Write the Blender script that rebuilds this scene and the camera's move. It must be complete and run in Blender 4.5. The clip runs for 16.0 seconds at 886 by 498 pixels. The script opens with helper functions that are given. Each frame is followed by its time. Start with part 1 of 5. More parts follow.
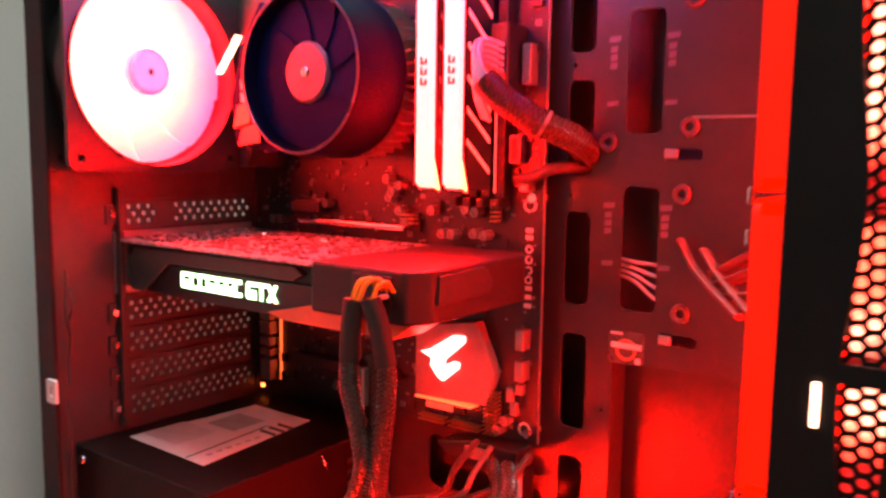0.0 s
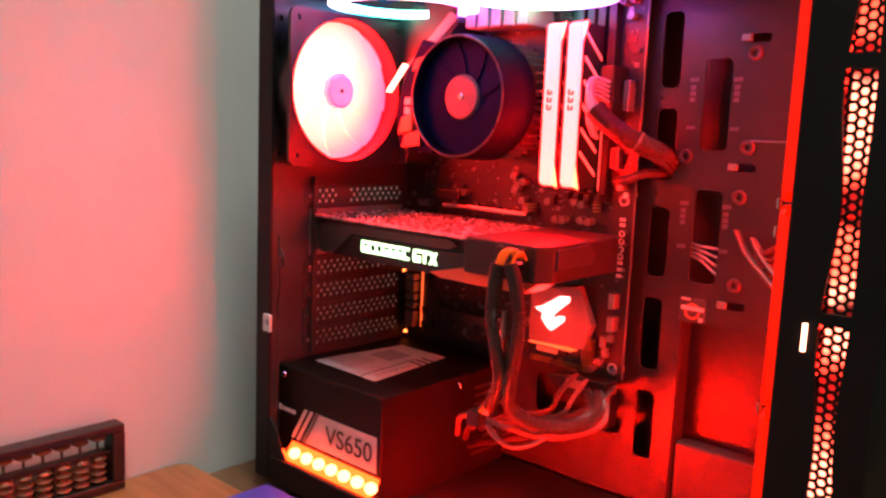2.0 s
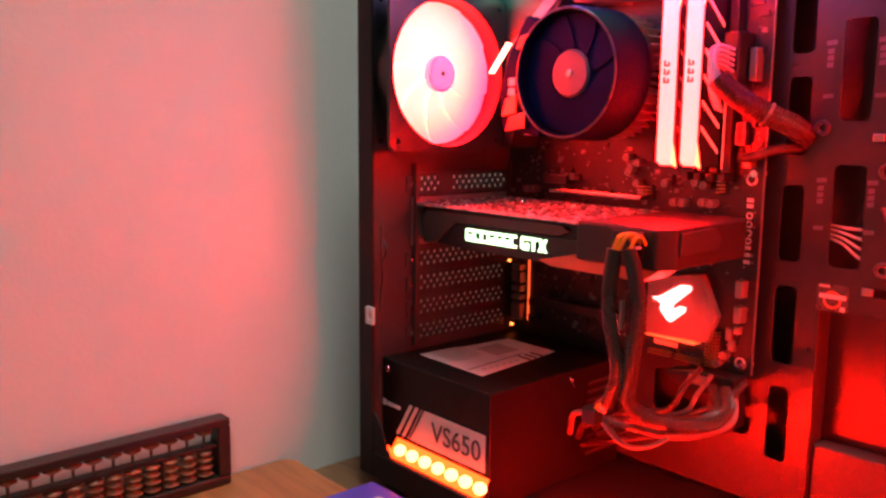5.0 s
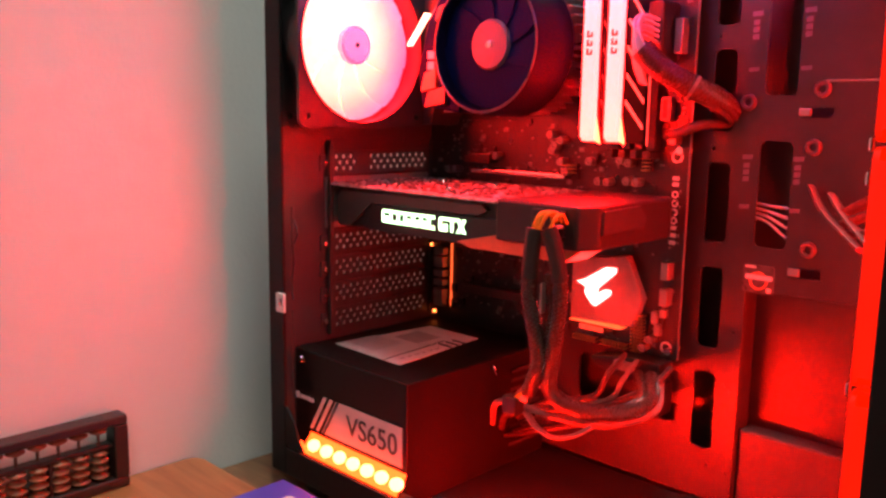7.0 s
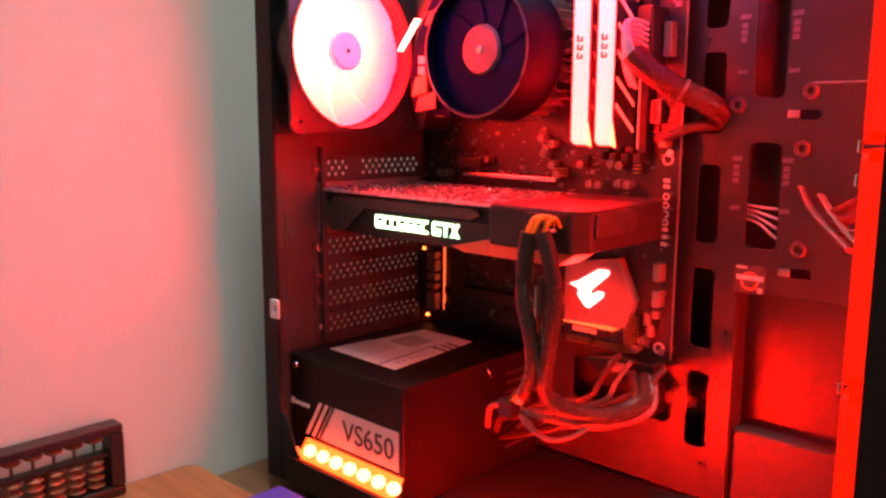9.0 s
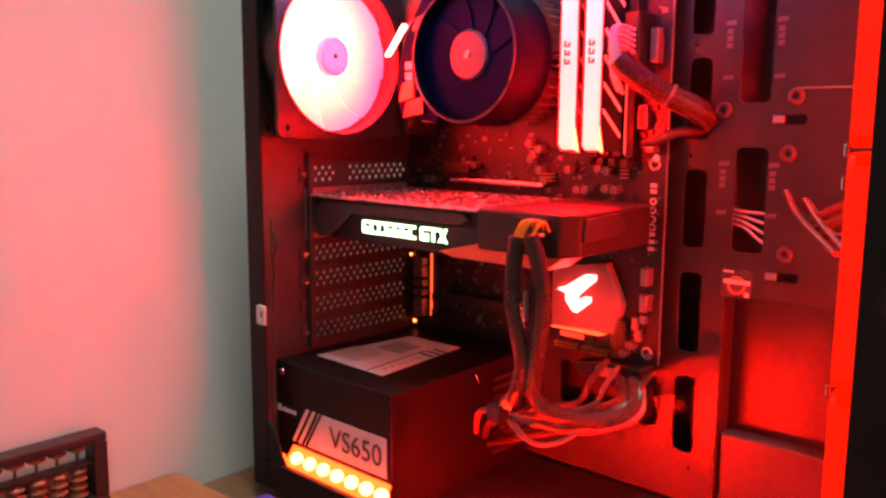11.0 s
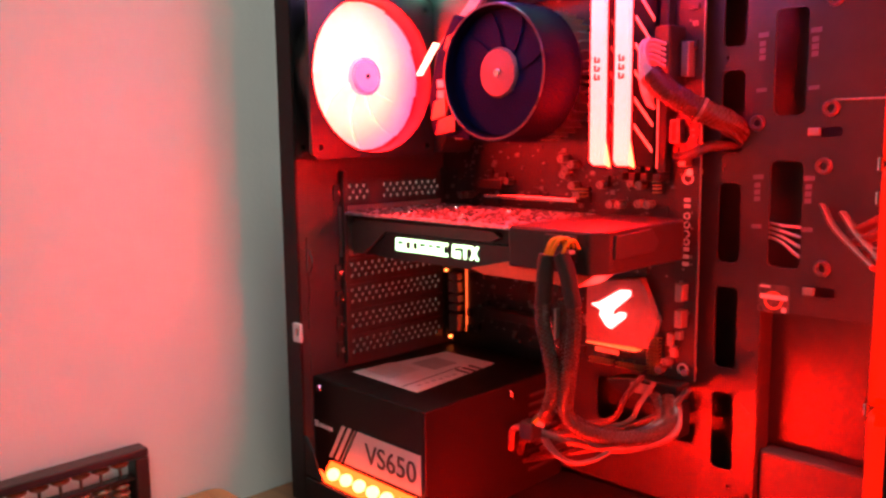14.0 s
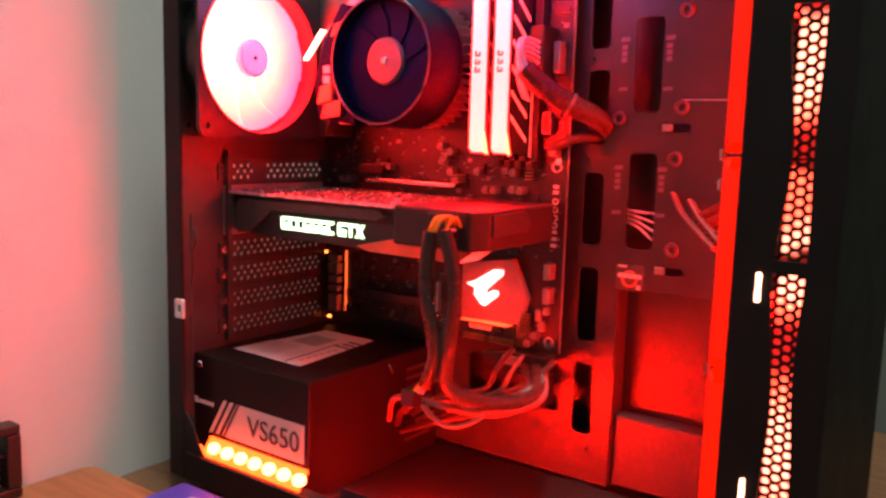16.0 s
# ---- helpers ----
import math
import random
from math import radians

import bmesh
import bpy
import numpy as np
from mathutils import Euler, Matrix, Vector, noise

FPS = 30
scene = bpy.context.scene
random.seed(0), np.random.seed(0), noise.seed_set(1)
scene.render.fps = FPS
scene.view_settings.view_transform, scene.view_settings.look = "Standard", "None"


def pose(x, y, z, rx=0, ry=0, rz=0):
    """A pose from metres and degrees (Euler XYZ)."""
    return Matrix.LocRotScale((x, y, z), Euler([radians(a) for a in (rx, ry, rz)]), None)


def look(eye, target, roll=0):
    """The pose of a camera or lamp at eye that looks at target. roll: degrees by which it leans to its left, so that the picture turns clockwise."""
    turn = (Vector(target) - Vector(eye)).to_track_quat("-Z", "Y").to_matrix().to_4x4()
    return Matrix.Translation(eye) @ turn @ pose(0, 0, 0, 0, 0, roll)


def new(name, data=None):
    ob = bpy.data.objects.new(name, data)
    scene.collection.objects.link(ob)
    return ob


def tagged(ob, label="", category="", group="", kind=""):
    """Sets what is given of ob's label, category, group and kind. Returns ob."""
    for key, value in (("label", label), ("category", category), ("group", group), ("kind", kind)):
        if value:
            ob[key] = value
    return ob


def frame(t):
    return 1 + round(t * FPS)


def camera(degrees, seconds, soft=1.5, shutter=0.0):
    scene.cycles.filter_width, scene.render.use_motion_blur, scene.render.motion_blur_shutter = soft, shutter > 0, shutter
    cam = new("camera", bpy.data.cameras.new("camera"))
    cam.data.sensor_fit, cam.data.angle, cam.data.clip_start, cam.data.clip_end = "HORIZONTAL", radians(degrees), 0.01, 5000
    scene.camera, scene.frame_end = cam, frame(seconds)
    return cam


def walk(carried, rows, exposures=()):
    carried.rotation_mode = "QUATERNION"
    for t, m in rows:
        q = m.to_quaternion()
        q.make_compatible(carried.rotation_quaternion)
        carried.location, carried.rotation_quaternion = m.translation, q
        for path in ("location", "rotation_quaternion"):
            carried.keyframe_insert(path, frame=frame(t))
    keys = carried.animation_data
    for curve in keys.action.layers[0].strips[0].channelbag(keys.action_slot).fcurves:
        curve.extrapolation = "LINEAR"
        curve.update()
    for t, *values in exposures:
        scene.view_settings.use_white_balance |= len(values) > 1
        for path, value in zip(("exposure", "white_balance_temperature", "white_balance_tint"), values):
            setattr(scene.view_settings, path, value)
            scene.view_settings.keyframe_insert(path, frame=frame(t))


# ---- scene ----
cam = camera(56.54, 16.0, soft=2.6, shutter=0.5)
# seconds, eye x, y, z, then yaw, pitch and roll in degrees
PATH = [
    (0, 0.4614, -0.4138, 0.2862, 36.16, -6.63, 0.84),
    (0.5, 0.5220, -0.4749, 0.3112, 37.62, -6.70, 0.50),
    (1, 0.5715, -0.5195, 0.3190, 41.36, -8.57, -0.23),
    (1.5, 0.5627, -0.5514, 0.3091, 41.66, -8.56, 1.81),
    (2, 0.5379, -0.5625, 0.3052, 41.65, -8.25, 2.39),
    (2.5, 0.5426, -0.5561, 0.3102, 44.94, -8.33, 1.95),
    (3, 0.5376, -0.5537, 0.3006, 50.72, -8.38, 1.20),
    (3.5, 0.5261, -0.5560, 0.2964, 49.86, -7.97, 1.53),
    (6, 0.5046, -0.5268, 0.2837, 47.18, -9.10, -0.22),
    (6.5, 0.4989, -0.5158, 0.2770, 45.52, -9.02, 0.25),
    (7, 0.4982, -0.5111, 0.2819, 44.13, -9.16, 0.94),
    (7.5, 0.5041, -0.5121, 0.2903, 43.42, -9.10, 0.95),
    (8, 0.5020, -0.5118, 0.2848, 43.79, -9.10, 0.46),
    (10.5, 0.4945, -0.5211, 0.2854, 42.32, -8.94, 0.25),
    (11, 0.4945, -0.5165, 0.2818, 42.17, -8.45, 0.40),
    (11.5, 0.5502, -0.5114, 0.3121, 42.05, -8.40, -0.40),
    (12, 0.5656, -0.5033, 0.3165, 42.38, -8.19, -1.09),
    (12.5, 0.5202, -0.5117, 0.2965, 42.99, -7.99, -1.82),
    (13, 0.5067, -0.5124, 0.2877, 45.72, -7.85, -1.81),
    (13.5, 0.5030, -0.5110, 0.2797, 45.61, -7.73, -1.36),
    (14, 0.5021, -0.5119, 0.2870, 45.32, -7.74, -0.67),
    (14.5, 0.4956, -0.5252, 0.2782, 39.54, -7.46, 0.17),
    (15, 0.5016, -0.5480, 0.2748, 36.17, -7.57, 0.89),
    (15.5, 0.4910, -0.5512, 0.2719, 35.74, -7.74, 1.09),
    (16, 0.5105, -0.5456, 0.2777, 35.58, -7.79, 1.69),
]
walk(cam, [(t, pose(x, y, z) @ pose(0, 0, 0, 0, 0, yaw) @ pose(0, 0, 0, 90 + pitch) @ pose(0, 0, 0, 0, 0, roll)) for t, x, y, z, yaw, pitch, roll in PATH],
     exposures=[(0.0, 0.65), (0.5, 0.65), (1.0, 0.43), (1.5, 0.35), (2.5, 0.29), (3.5, 0.0), (6.0, 0.28), (7.0, 0.3), (8.0, 0.4), (11.0, 0.4), (11.5, 0.43), (12.0, 0.38), (12.5, 0.3), (15.0, 0.32), (16.0, 0.43)])

# ---------------------------------------------------------------- world and light
world = bpy.data.worlds.new("room_dusk")
scene.world = world
world.use_nodes = True
world.node_tree.nodes["Background"].inputs[0].default_value = (0.5, 0.6, 0.6, 1)
world.node_tree.nodes["Background"].inputs[1].default_value = 0.02

GLOW = dict(rear=90.0, front=20.0, strip=1450.0, ram=1.0, top=12.0, logo=46.0, text=3.2)


def lamp(name, m, size, watts, colour, size_y=None):
    data = bpy.data.lights.new(name, "AREA")
    data.energy, data.color, data.size = watts, colour, size
    if size_y:
        data.shape, data.size_y = "RECTANGLE", size_y
    ob = new(name, data)
    ob.matrix_world = m
    return ob


# two unseen lamps added for the room's ambient light, cool and dim
lamp("unseen_room_light", look((0.34, -0.30, 2.1), (0.28, -0.28, 0.0)), 0.30, 26.0, (0.95, 1.0, 0.90))
lamp("unseen_room_light", look((2.00, -1.70, 1.95), (0.0, -0.25, 0.10)), 0.22, 6.8, (0.95, 1.0, 0.90))

# ---------------------------------------------------------------- materials


def mat(name, colour, rough=0.5, metal=0.0, spread=0.15, scale=60.0, bump=0.0, bump_scale=400.0, coat=0.0, spec=0.5, island=0.0):
    m = bpy.data.materials.new(name)
    m.use_nodes = True
    nt = m.node_tree
    b = nt.nodes["Principled BSDF"]
    b.inputs["Roughness"].default_value = rough
    b.inputs["Metallic"].default_value = metal
    b.inputs["Specular IOR Level"].default_value = spec
    b.inputs["Coat Weight"].default_value = coat
    co = nt.nodes.new("ShaderNodeTexCoord")
    n1 = nt.nodes.new("ShaderNodeTexNoise")
    n1.inputs["Scale"].default_value = scale
    n1.inputs["Detail"].default_value = 6
    n1.inputs["Roughness"].default_value = 0.65
    nt.links.new(co.outputs["Object"], n1.inputs["Vector"])
    ramp = nt.nodes.new("ShaderNodeValToRGB")
    lo = [max(0.0, c * (1 - spread)) for c in colour]
    hi = [min(1.0, c * (1 + spread)) for c in colour]
    ramp.color_ramp.elements[0].position, ramp.color_ramp.elements[0].color = 0.3, (*lo, 1)
    ramp.color_ramp.elements[1].position, ramp.color_ramp.elements[1].color = 0.7, (*hi, 1)
    nt.links.new(n1.outputs["Fac"], ramp.inputs["Fac"])
    out = ramp.outputs["Color"]
    if island:
        info = nt.nodes.new("ShaderNodeObjectInfo")
        hsv = nt.nodes.new("ShaderNodeHueSaturation")
        mr = nt.nodes.new("ShaderNodeMapRange")
        mr.inputs["To Min"].default_value, mr.inputs["To Max"].default_value = 1 - island, 1 + island
        nt.links.new(info.outputs["Random"], mr.inputs["Value"])
        nt.links.new(mr.outputs["Result"], hsv.inputs["Value"])
        nt.links.new(out, hsv.inputs["Color"])
        out = hsv.outputs["Color"]
    nt.links.new(out, b.inputs["Base Color"])
    mr2 = nt.nodes.new("ShaderNodeMapRange")
    mr2.inputs["To Min"].default_value = max(0.02, rough - 0.12)
    mr2.inputs["To Max"].default_value = min(1.0, rough + 0.12)
    nt.links.new(n1.outputs["Fac"], mr2.inputs["Value"])
    nt.links.new(mr2.outputs["Result"], b.inputs["Roughness"])
    if bump:
        n2 = nt.nodes.new("ShaderNodeTexNoise")
        n2.inputs["Scale"].default_value = bump_scale
        n2.inputs["Detail"].default_value = 3
        nt.links.new(co.outputs["Object"], n2.inputs["Vector"])
        bp = nt.nodes.new("ShaderNodeBump")
        bp.inputs["Strength"].default_value = bump
        bp.inputs["Distance"].default_value = 0.0006
        nt.links.new(n2.outputs["Fac"], bp.inputs["Height"])
        nt.links.new(bp.outputs["Normal"], b.inputs["Normal"])
    return m


def glow(name, colour, strength, base=None, spread=0.0, scale=30.0):
    """A lit diffuser: its light varies softly over the piece."""
    m = bpy.data.materials.new(name)
    m.use_nodes = True
    nt = m.node_tree
    b = nt.nodes["Principled BSDF"]
    b.inputs["Base Color"].default_value = (*(base or (0.7, 0.7, 0.7)), 1)
    b.inputs["Roughness"].default_value = 0.35
    b.inputs["Emission Color"].default_value = (*colour, 1)
    b.inputs["Emission Strength"].default_value = strength
    if spread:
        co = nt.nodes.new("ShaderNodeTexCoord")
        n1 = nt.nodes.new("ShaderNodeTexNoise")
        n1.inputs["Scale"].default_value = scale
        nt.links.new(co.outputs["Object"], n1.inputs["Vector"])
        mr = nt.nodes.new("ShaderNodeMapRange")
        mr.inputs["From Min"].default_value, mr.inputs["From Max"].default_value = 0.3, 0.7
        mr.inputs["To Min"].default_value, mr.inputs["To Max"].default_value = strength * (1 - spread), strength * (1 + spread)
        nt.links.new(n1.outputs["Fac"], mr.inputs["Value"])
        nt.links.new(mr.outputs["Result"], b.inputs["Emission Strength"])
    return m


M = {}
M["steel_black"] = mat("black_powder_coated_steel", (0.034, 0.030, 0.031), 0.42, 0.0, 0.2, 40, 0.25, 1500)
M["steel_side"] = mat("dark_case_plastic", (0.006, 0.006, 0.007), 0.55, 0.0, 0.25, 30, 0.2, 900, spec=0.25)
M["steel_grey"] = mat("grey_sheet_steel", (0.30, 0.29, 0.29), 0.35, 0.7, 0.15, 50, 0.15, 900)
M["chrome"] = mat("bright_steel", (0.62, 0.60, 0.60), 0.22, 1.0, 0.1, 80)
M["pcb"] = mat("black_circuit_board", (0.014, 0.012, 0.013), 0.40, 0.0, 0.35, 180, 0.5, 700)
M["pcb_back"] = mat("card_back_solder", (0.46, 0.42, 0.43), 0.4, 0.3, 0.7, 420, 0.8, 900)
M["plastic_black"] = mat("black_plastic", (0.013, 0.012, 0.013), 0.36, 0.0, 0.25, 70, 0.2, 900)
M["plastic_matte"] = mat("matte_black_shroud", (0.016, 0.015, 0.016), 0.50, 0.0, 0.25, 60, 0.3, 1200)
M["shroud_grey"] = mat("dark_grey_shroud", (0.07, 0.062, 0.06), 0.45, 0.0, 0.15, 60, 0.25, 1200)
M["shroud_red"] = mat("orange_red_accent", (0.66, 0.17, 0.09), 0.35, 0.0, 0.12, 60)
M["alu"] = mat("aluminium_fins", (0.50, 0.50, 0.52), 0.35, 0.9, 0.12, 90)
M["plate_grey"] = mat("brushed_heatsink_cover", (0.27, 0.25, 0.25), 0.45, 0.2, 0.12, 120, 0.2, 900)
M["label_white"] = mat("printed_white_label", (0.66, 0.62, 0.62), 0.5, 0.0, 0.12, 45, 0.1, 500)
M["label_grey"] = mat("printed_grey_block", (0.34, 0.32, 0.33), 0.5, 0.0, 0.2, 90)
M["ink"] = mat("dark_print", (0.03, 0.03, 0.03), 0.5, 0.0, 0.1, 80)
M["print_pale"] = mat("pale_print", (0.55, 0.56, 0.60), 0.5, 0.0, 0.1, 80)
M["cable_black"] = mat("black_cable_sleeve", (0.030, 0.027, 0.027), 0.5, 0.0, 0.4, 300, 0.9, 1500)
M["cable_braid"] = mat("braided_sleeve", (0.050, 0.030, 0.028), 0.30, 0.0, 0.35, 1500, 0.8, 2600)
M["wire_yellow"] = mat("yellow_wire", (0.75, 0.38, 0.03), 0.4, 0.0, 0.1, 60)
M["wire_pale"] = mat("pale_wire", (0.50, 0.46, 0.48), 0.4, 0.0, 0.15, 60)
M["hub_pink"] = mat("grey_fan_hub_sticker", (0.40, 0.37, 0.39), 0.4, 0.0, 0.1, 60)
M["blade_dark"] = mat("smoky_fan_blade", (0.0012, 0.006, 0.036), 0.65, 0.0, 0.2, 60, spec=0.03)
M["wall"] = mat("painted_plaster", (0.72, 0.72, 0.70), 0.8, 0.0, 0.03, 9, 0.35, 260)
# far plaster and floor are darkened in colour to cut bounce light
M["wall_darkened"] = mat("darkened_plaster", (0.12, 0.125, 0.11), 0.85, 0.0, 0.06, 5, 0.2, 200)
M["floor_room"] = mat("floor_tiles_darkened", (0.09, 0.08, 0.075), 0.6, 0.0, 0.2, 6)
M["abacus_wood"] = mat("dark_lacquered_wood", (0.018, 0.011, 0.010), 0.38, 0.0, 0.4, 60, 0.4, 500)
M["bead"] = mat("brown_wooden_bead", (0.27, 0.105, 0.055), 0.4, 0.0, 0.3, 160, 0.2, 600, island=0.25)
M["rod"] = mat("bamboo_rod", (0.10, 0.07, 0.05), 0.5, 0.0, 0.2, 200)
M["book_cover"] = mat("violet_book_cover", (0.065, 0.045, 0.36), 0.4, 0.0, 0.12, 40, 0.15, 700)
M["paper"] = mat("book_paper", (0.70, 0.66, 0.58), 0.8, 0.0, 0.1, 300)
M["rubber"] = mat("black_rubber", (0.02, 0.02, 0.02), 0.7, 0.0, 0.2, 60)
M["sticker"] = mat("dark_silver_sticker", (0.10, 0.08, 0.08), 0.3, 0.5, 0.4, 160)
M["gold"] = mat("gold_contact", (0.7, 0.5, 0.25), 0.3, 0.9, 0.15, 200)


def wood(name, dark, light, scale, rough):
    m = bpy.data.materials.new(name)
    m.use_nodes = True
    nt = m.node_tree
    b = nt.nodes["Principled BSDF"]
    b.inputs["Roughness"].default_value = rough
    co = nt.nodes.new("ShaderNodeTexCoord")
    mp = nt.nodes.new("ShaderNodeMapping")
    mp.inputs["Scale"].default_value = (1.0, 9.0, 9.0)
    nt.links.new(co.outputs["Object"], mp.inputs["Vector"])
    n1 = nt.nodes.new("ShaderNodeTexNoise")
    n1.inputs["Scale"].default_value = scale
    n1.inputs["Detail"].default_value = 8
    n1.inputs["Distortion"].default_value = 1.2
    nt.links.new(mp.outputs["Vector"], n1.inputs["Vector"])
    ramp = nt.nodes.new("ShaderNodeValToRGB")
    ramp.color_ramp.elements[0].position, ramp.color_ramp.elements[0].color = 0.32, (*dark, 1)
    ramp.color_ramp.elements[1].position, ramp.color_ramp.elements[1].color = 0.68, (*light, 1)
    nt.links.new(n1.outputs["Fac"], ramp.inputs["Fac"])
    nt.links.new(ramp.outputs["Color"], b.inputs["Base Color"])
    bp = nt.nodes.new("ShaderNodeBump")
    bp.inputs["Strength"].default_value, bp.inputs["Distance"].default_value = 0.25, 0.0005
    nt.links.new(n1.outputs["Fac"], bp.inputs["Height"])
    nt.links.new(bp.outputs["Normal"], b.inputs["Normal"])
    return m


M["desk_wood"] = wood("brown_desk_wood", (0.11, 0.048, 0.023), (0.20, 0.092, 0.044), 14, 0.4)
M["board_wood"] = wood("orange_varnished_wood", (0.24, 0.080, 0.028), (0.37, 0.135, 0.050), 10, 0.32)

RED = (1.0, 0.006, 0.003)


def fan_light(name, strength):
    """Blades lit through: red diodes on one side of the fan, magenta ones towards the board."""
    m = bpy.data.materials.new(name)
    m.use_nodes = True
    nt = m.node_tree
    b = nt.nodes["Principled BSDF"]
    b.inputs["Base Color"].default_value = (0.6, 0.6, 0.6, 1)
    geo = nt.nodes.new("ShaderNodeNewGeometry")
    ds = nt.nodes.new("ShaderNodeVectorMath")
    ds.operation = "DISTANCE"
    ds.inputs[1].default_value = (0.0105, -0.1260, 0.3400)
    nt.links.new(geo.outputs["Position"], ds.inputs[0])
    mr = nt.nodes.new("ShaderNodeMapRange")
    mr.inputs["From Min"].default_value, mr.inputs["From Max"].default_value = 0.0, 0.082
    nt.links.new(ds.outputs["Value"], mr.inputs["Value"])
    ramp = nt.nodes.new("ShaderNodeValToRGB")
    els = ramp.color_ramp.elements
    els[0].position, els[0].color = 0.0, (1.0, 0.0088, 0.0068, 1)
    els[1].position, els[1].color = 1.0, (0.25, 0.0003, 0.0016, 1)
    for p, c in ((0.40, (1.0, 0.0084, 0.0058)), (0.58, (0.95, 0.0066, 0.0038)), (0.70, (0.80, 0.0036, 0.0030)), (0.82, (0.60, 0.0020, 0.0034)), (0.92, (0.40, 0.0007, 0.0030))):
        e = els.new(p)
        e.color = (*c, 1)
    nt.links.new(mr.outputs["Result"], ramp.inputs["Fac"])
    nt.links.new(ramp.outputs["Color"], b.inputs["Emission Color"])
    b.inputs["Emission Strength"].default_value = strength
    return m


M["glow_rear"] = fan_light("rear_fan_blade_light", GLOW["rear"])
M["glow_strip"] = glow("light_strip_diode", (1.0, 0.0038, 0.0006), GLOW["strip"])


def ramp_light(name, axis, lo, hi, stops, strength):
    """A diffuser whose colour runs along one axis of the world, from lo to hi."""
    m = bpy.data.materials.new(name)
    m.use_nodes = True
    nt = m.node_tree
    b = nt.nodes["Principled BSDF"]
    b.inputs["Base Color"].default_value = (0.5, 0.5, 0.5, 1)
    geo = nt.nodes.new("ShaderNodeNewGeometry")
    sp = nt.nodes.new("ShaderNodeSeparateXYZ")
    nt.links.new(geo.outputs["Position"], sp.inputs[0])
    mr = nt.nodes.new("ShaderNodeMapRange")
    mr.inputs["From Min"].default_value, mr.inputs["From Max"].default_value = lo, hi
    nt.links.new(sp.outputs[axis], mr.inputs["Value"])
    ramp = nt.nodes.new("ShaderNodeValToRGB")
    els = ramp.color_ramp.elements
    els[0].position, els[0].color = 0.0, (*stops[0], 1)
    els[1].position, els[1].color = 1.0, (*stops[-1], 1)
    for k, c in enumerate(stops[1:-1]):
        els.new((k + 1) / (len(stops) - 1)).color = (*c, 1)
    nt.links.new(mr.outputs["Result"], ramp.inputs["Fac"])
    nt.links.new(ramp.outputs["Color"], b.inputs["Emission Color"])
    b.inputs["Emission Strength"].default_value = strength
    return m


# the memory bars burn hottest at their lower ends
M["glow_ram"] = ramp_light("memory_light_bar", "Z", 0.267, 0.387, [(560.0, 0.62, 0.46), (230.0, 0.55, 0.48), (80.0, 0.52, 0.48), (45.0, 0.50, 0.48), (45.0, 0.52, 0.52)], GLOW["ram"])
M["glow_ram_tip"] = glow("memory_light_tip", (1.0, 0.0030, 0.0010), 300.0)
M["glow_logo"] = glow("emblem_light", (1.0, 0.040, 0.035), GLOW["logo"])
M["glow_text"] = glow("pale_green_light", (0.55, 1.0, 0.52), GLOW["text"])
M["glow_led"] = glow("panel_diode", (1.0, 0.42, 0.25), 7.0)
M["glow_amber"] = glow("amber_diode", (1.0, 0.16, 0.03), 6.0)


def rainbow(name, strength):
    """The colour runs round the ring with the angle about the object's own axis."""
    m = bpy.data.materials.new(name)
    m.use_nodes = True
    nt = m.node_tree
    b = nt.nodes["Principled BSDF"]
    b.inputs["Base Color"].default_value = (0.7, 0.7, 0.7, 1)
    co = nt.nodes.new("ShaderNodeTexCoord")
    sp = nt.nodes.new("ShaderNodeSeparateXYZ")
    nt.links.new(co.outputs["Object"], sp.inputs[0])
    at = nt.nodes.new("ShaderNodeMath")
    at.operation = "ARCTAN2"
    nt.links.new(sp.outputs["Y"], at.inputs[0])
    nt.links.new(sp.outputs["X"], at.inputs[1])
    mr = nt.nodes.new("ShaderNodeMapRange")
    mr.inputs["From Min"].default_value, mr.inputs["From Max"].default_value = -math.pi, math.pi
    nt.links.new(at.outputs[0], mr.inputs["Value"])
    ramp = nt.nodes.new("ShaderNodeValToRGB")
    stops = [(0.0, (0.05, 0.5, 0.9)), (0.2, (0.9, 0.25, 0.7)), (0.38, (1.0, 0.35, 0.25)), (0.55, (0.25, 0.15, 1.0)), (0.72, (0.5, 0.15, 1.0)), (0.86, (0.1, 0.9, 0.5)), (1.0, (0.05, 0.5, 0.9))]
    els = ramp.color_ramp.elements
    els[0].position, els[0].color = stops[0][0], (*stops[0][1], 1)
    els[1].position, els[1].color = stops[-1][0], (*stops[-1][1], 1)
    for p, c in stops[1:-1]:
        e = els.new(p)
        e.color = (*c, 1)
    nt.links.new(mr.outputs["Result"], ramp.inputs["Fac"])
    nt.links.new(ramp.outputs["Color"], b.inputs["Emission Color"])
    b.inputs["Emission Strength"].default_value = strength
    return m


M["glow_top"] = rainbow("rainbow_ring_light", GLOW["top"])
M["glow_edge"] = glow("red_edge_light", (1.0, 0.008, 0.0), 0.95, base=(0.25, 0.004, 0.002), spread=0.25, scale=14)
M["glow_hub"] = glow("rear_fan_hub_light", (1.0, 0.03, 0.22), 1.0)
M["glow_front_blade"] = glow("front_fan_blade_light", RED, GLOW["front"])
M["glow_trim"] = glow("pale_trim_glow", (1.0, 0.45, 0.28), 5.0)
M["glow_amber_dim"] = glow("amber_line_glow", (1.0, 0.10, 0.02), 1.5)
M["chrome_dull"] = mat("dull_solder", (0.17, 0.16, 0.16), 0.35, 0.6, 0.5, 300)
M["plastic_gloss"] = mat("glossy_black_plastic", (0.018, 0.017, 0.021), 0.33, 0.0, 0.2, 60, coat=0.3)
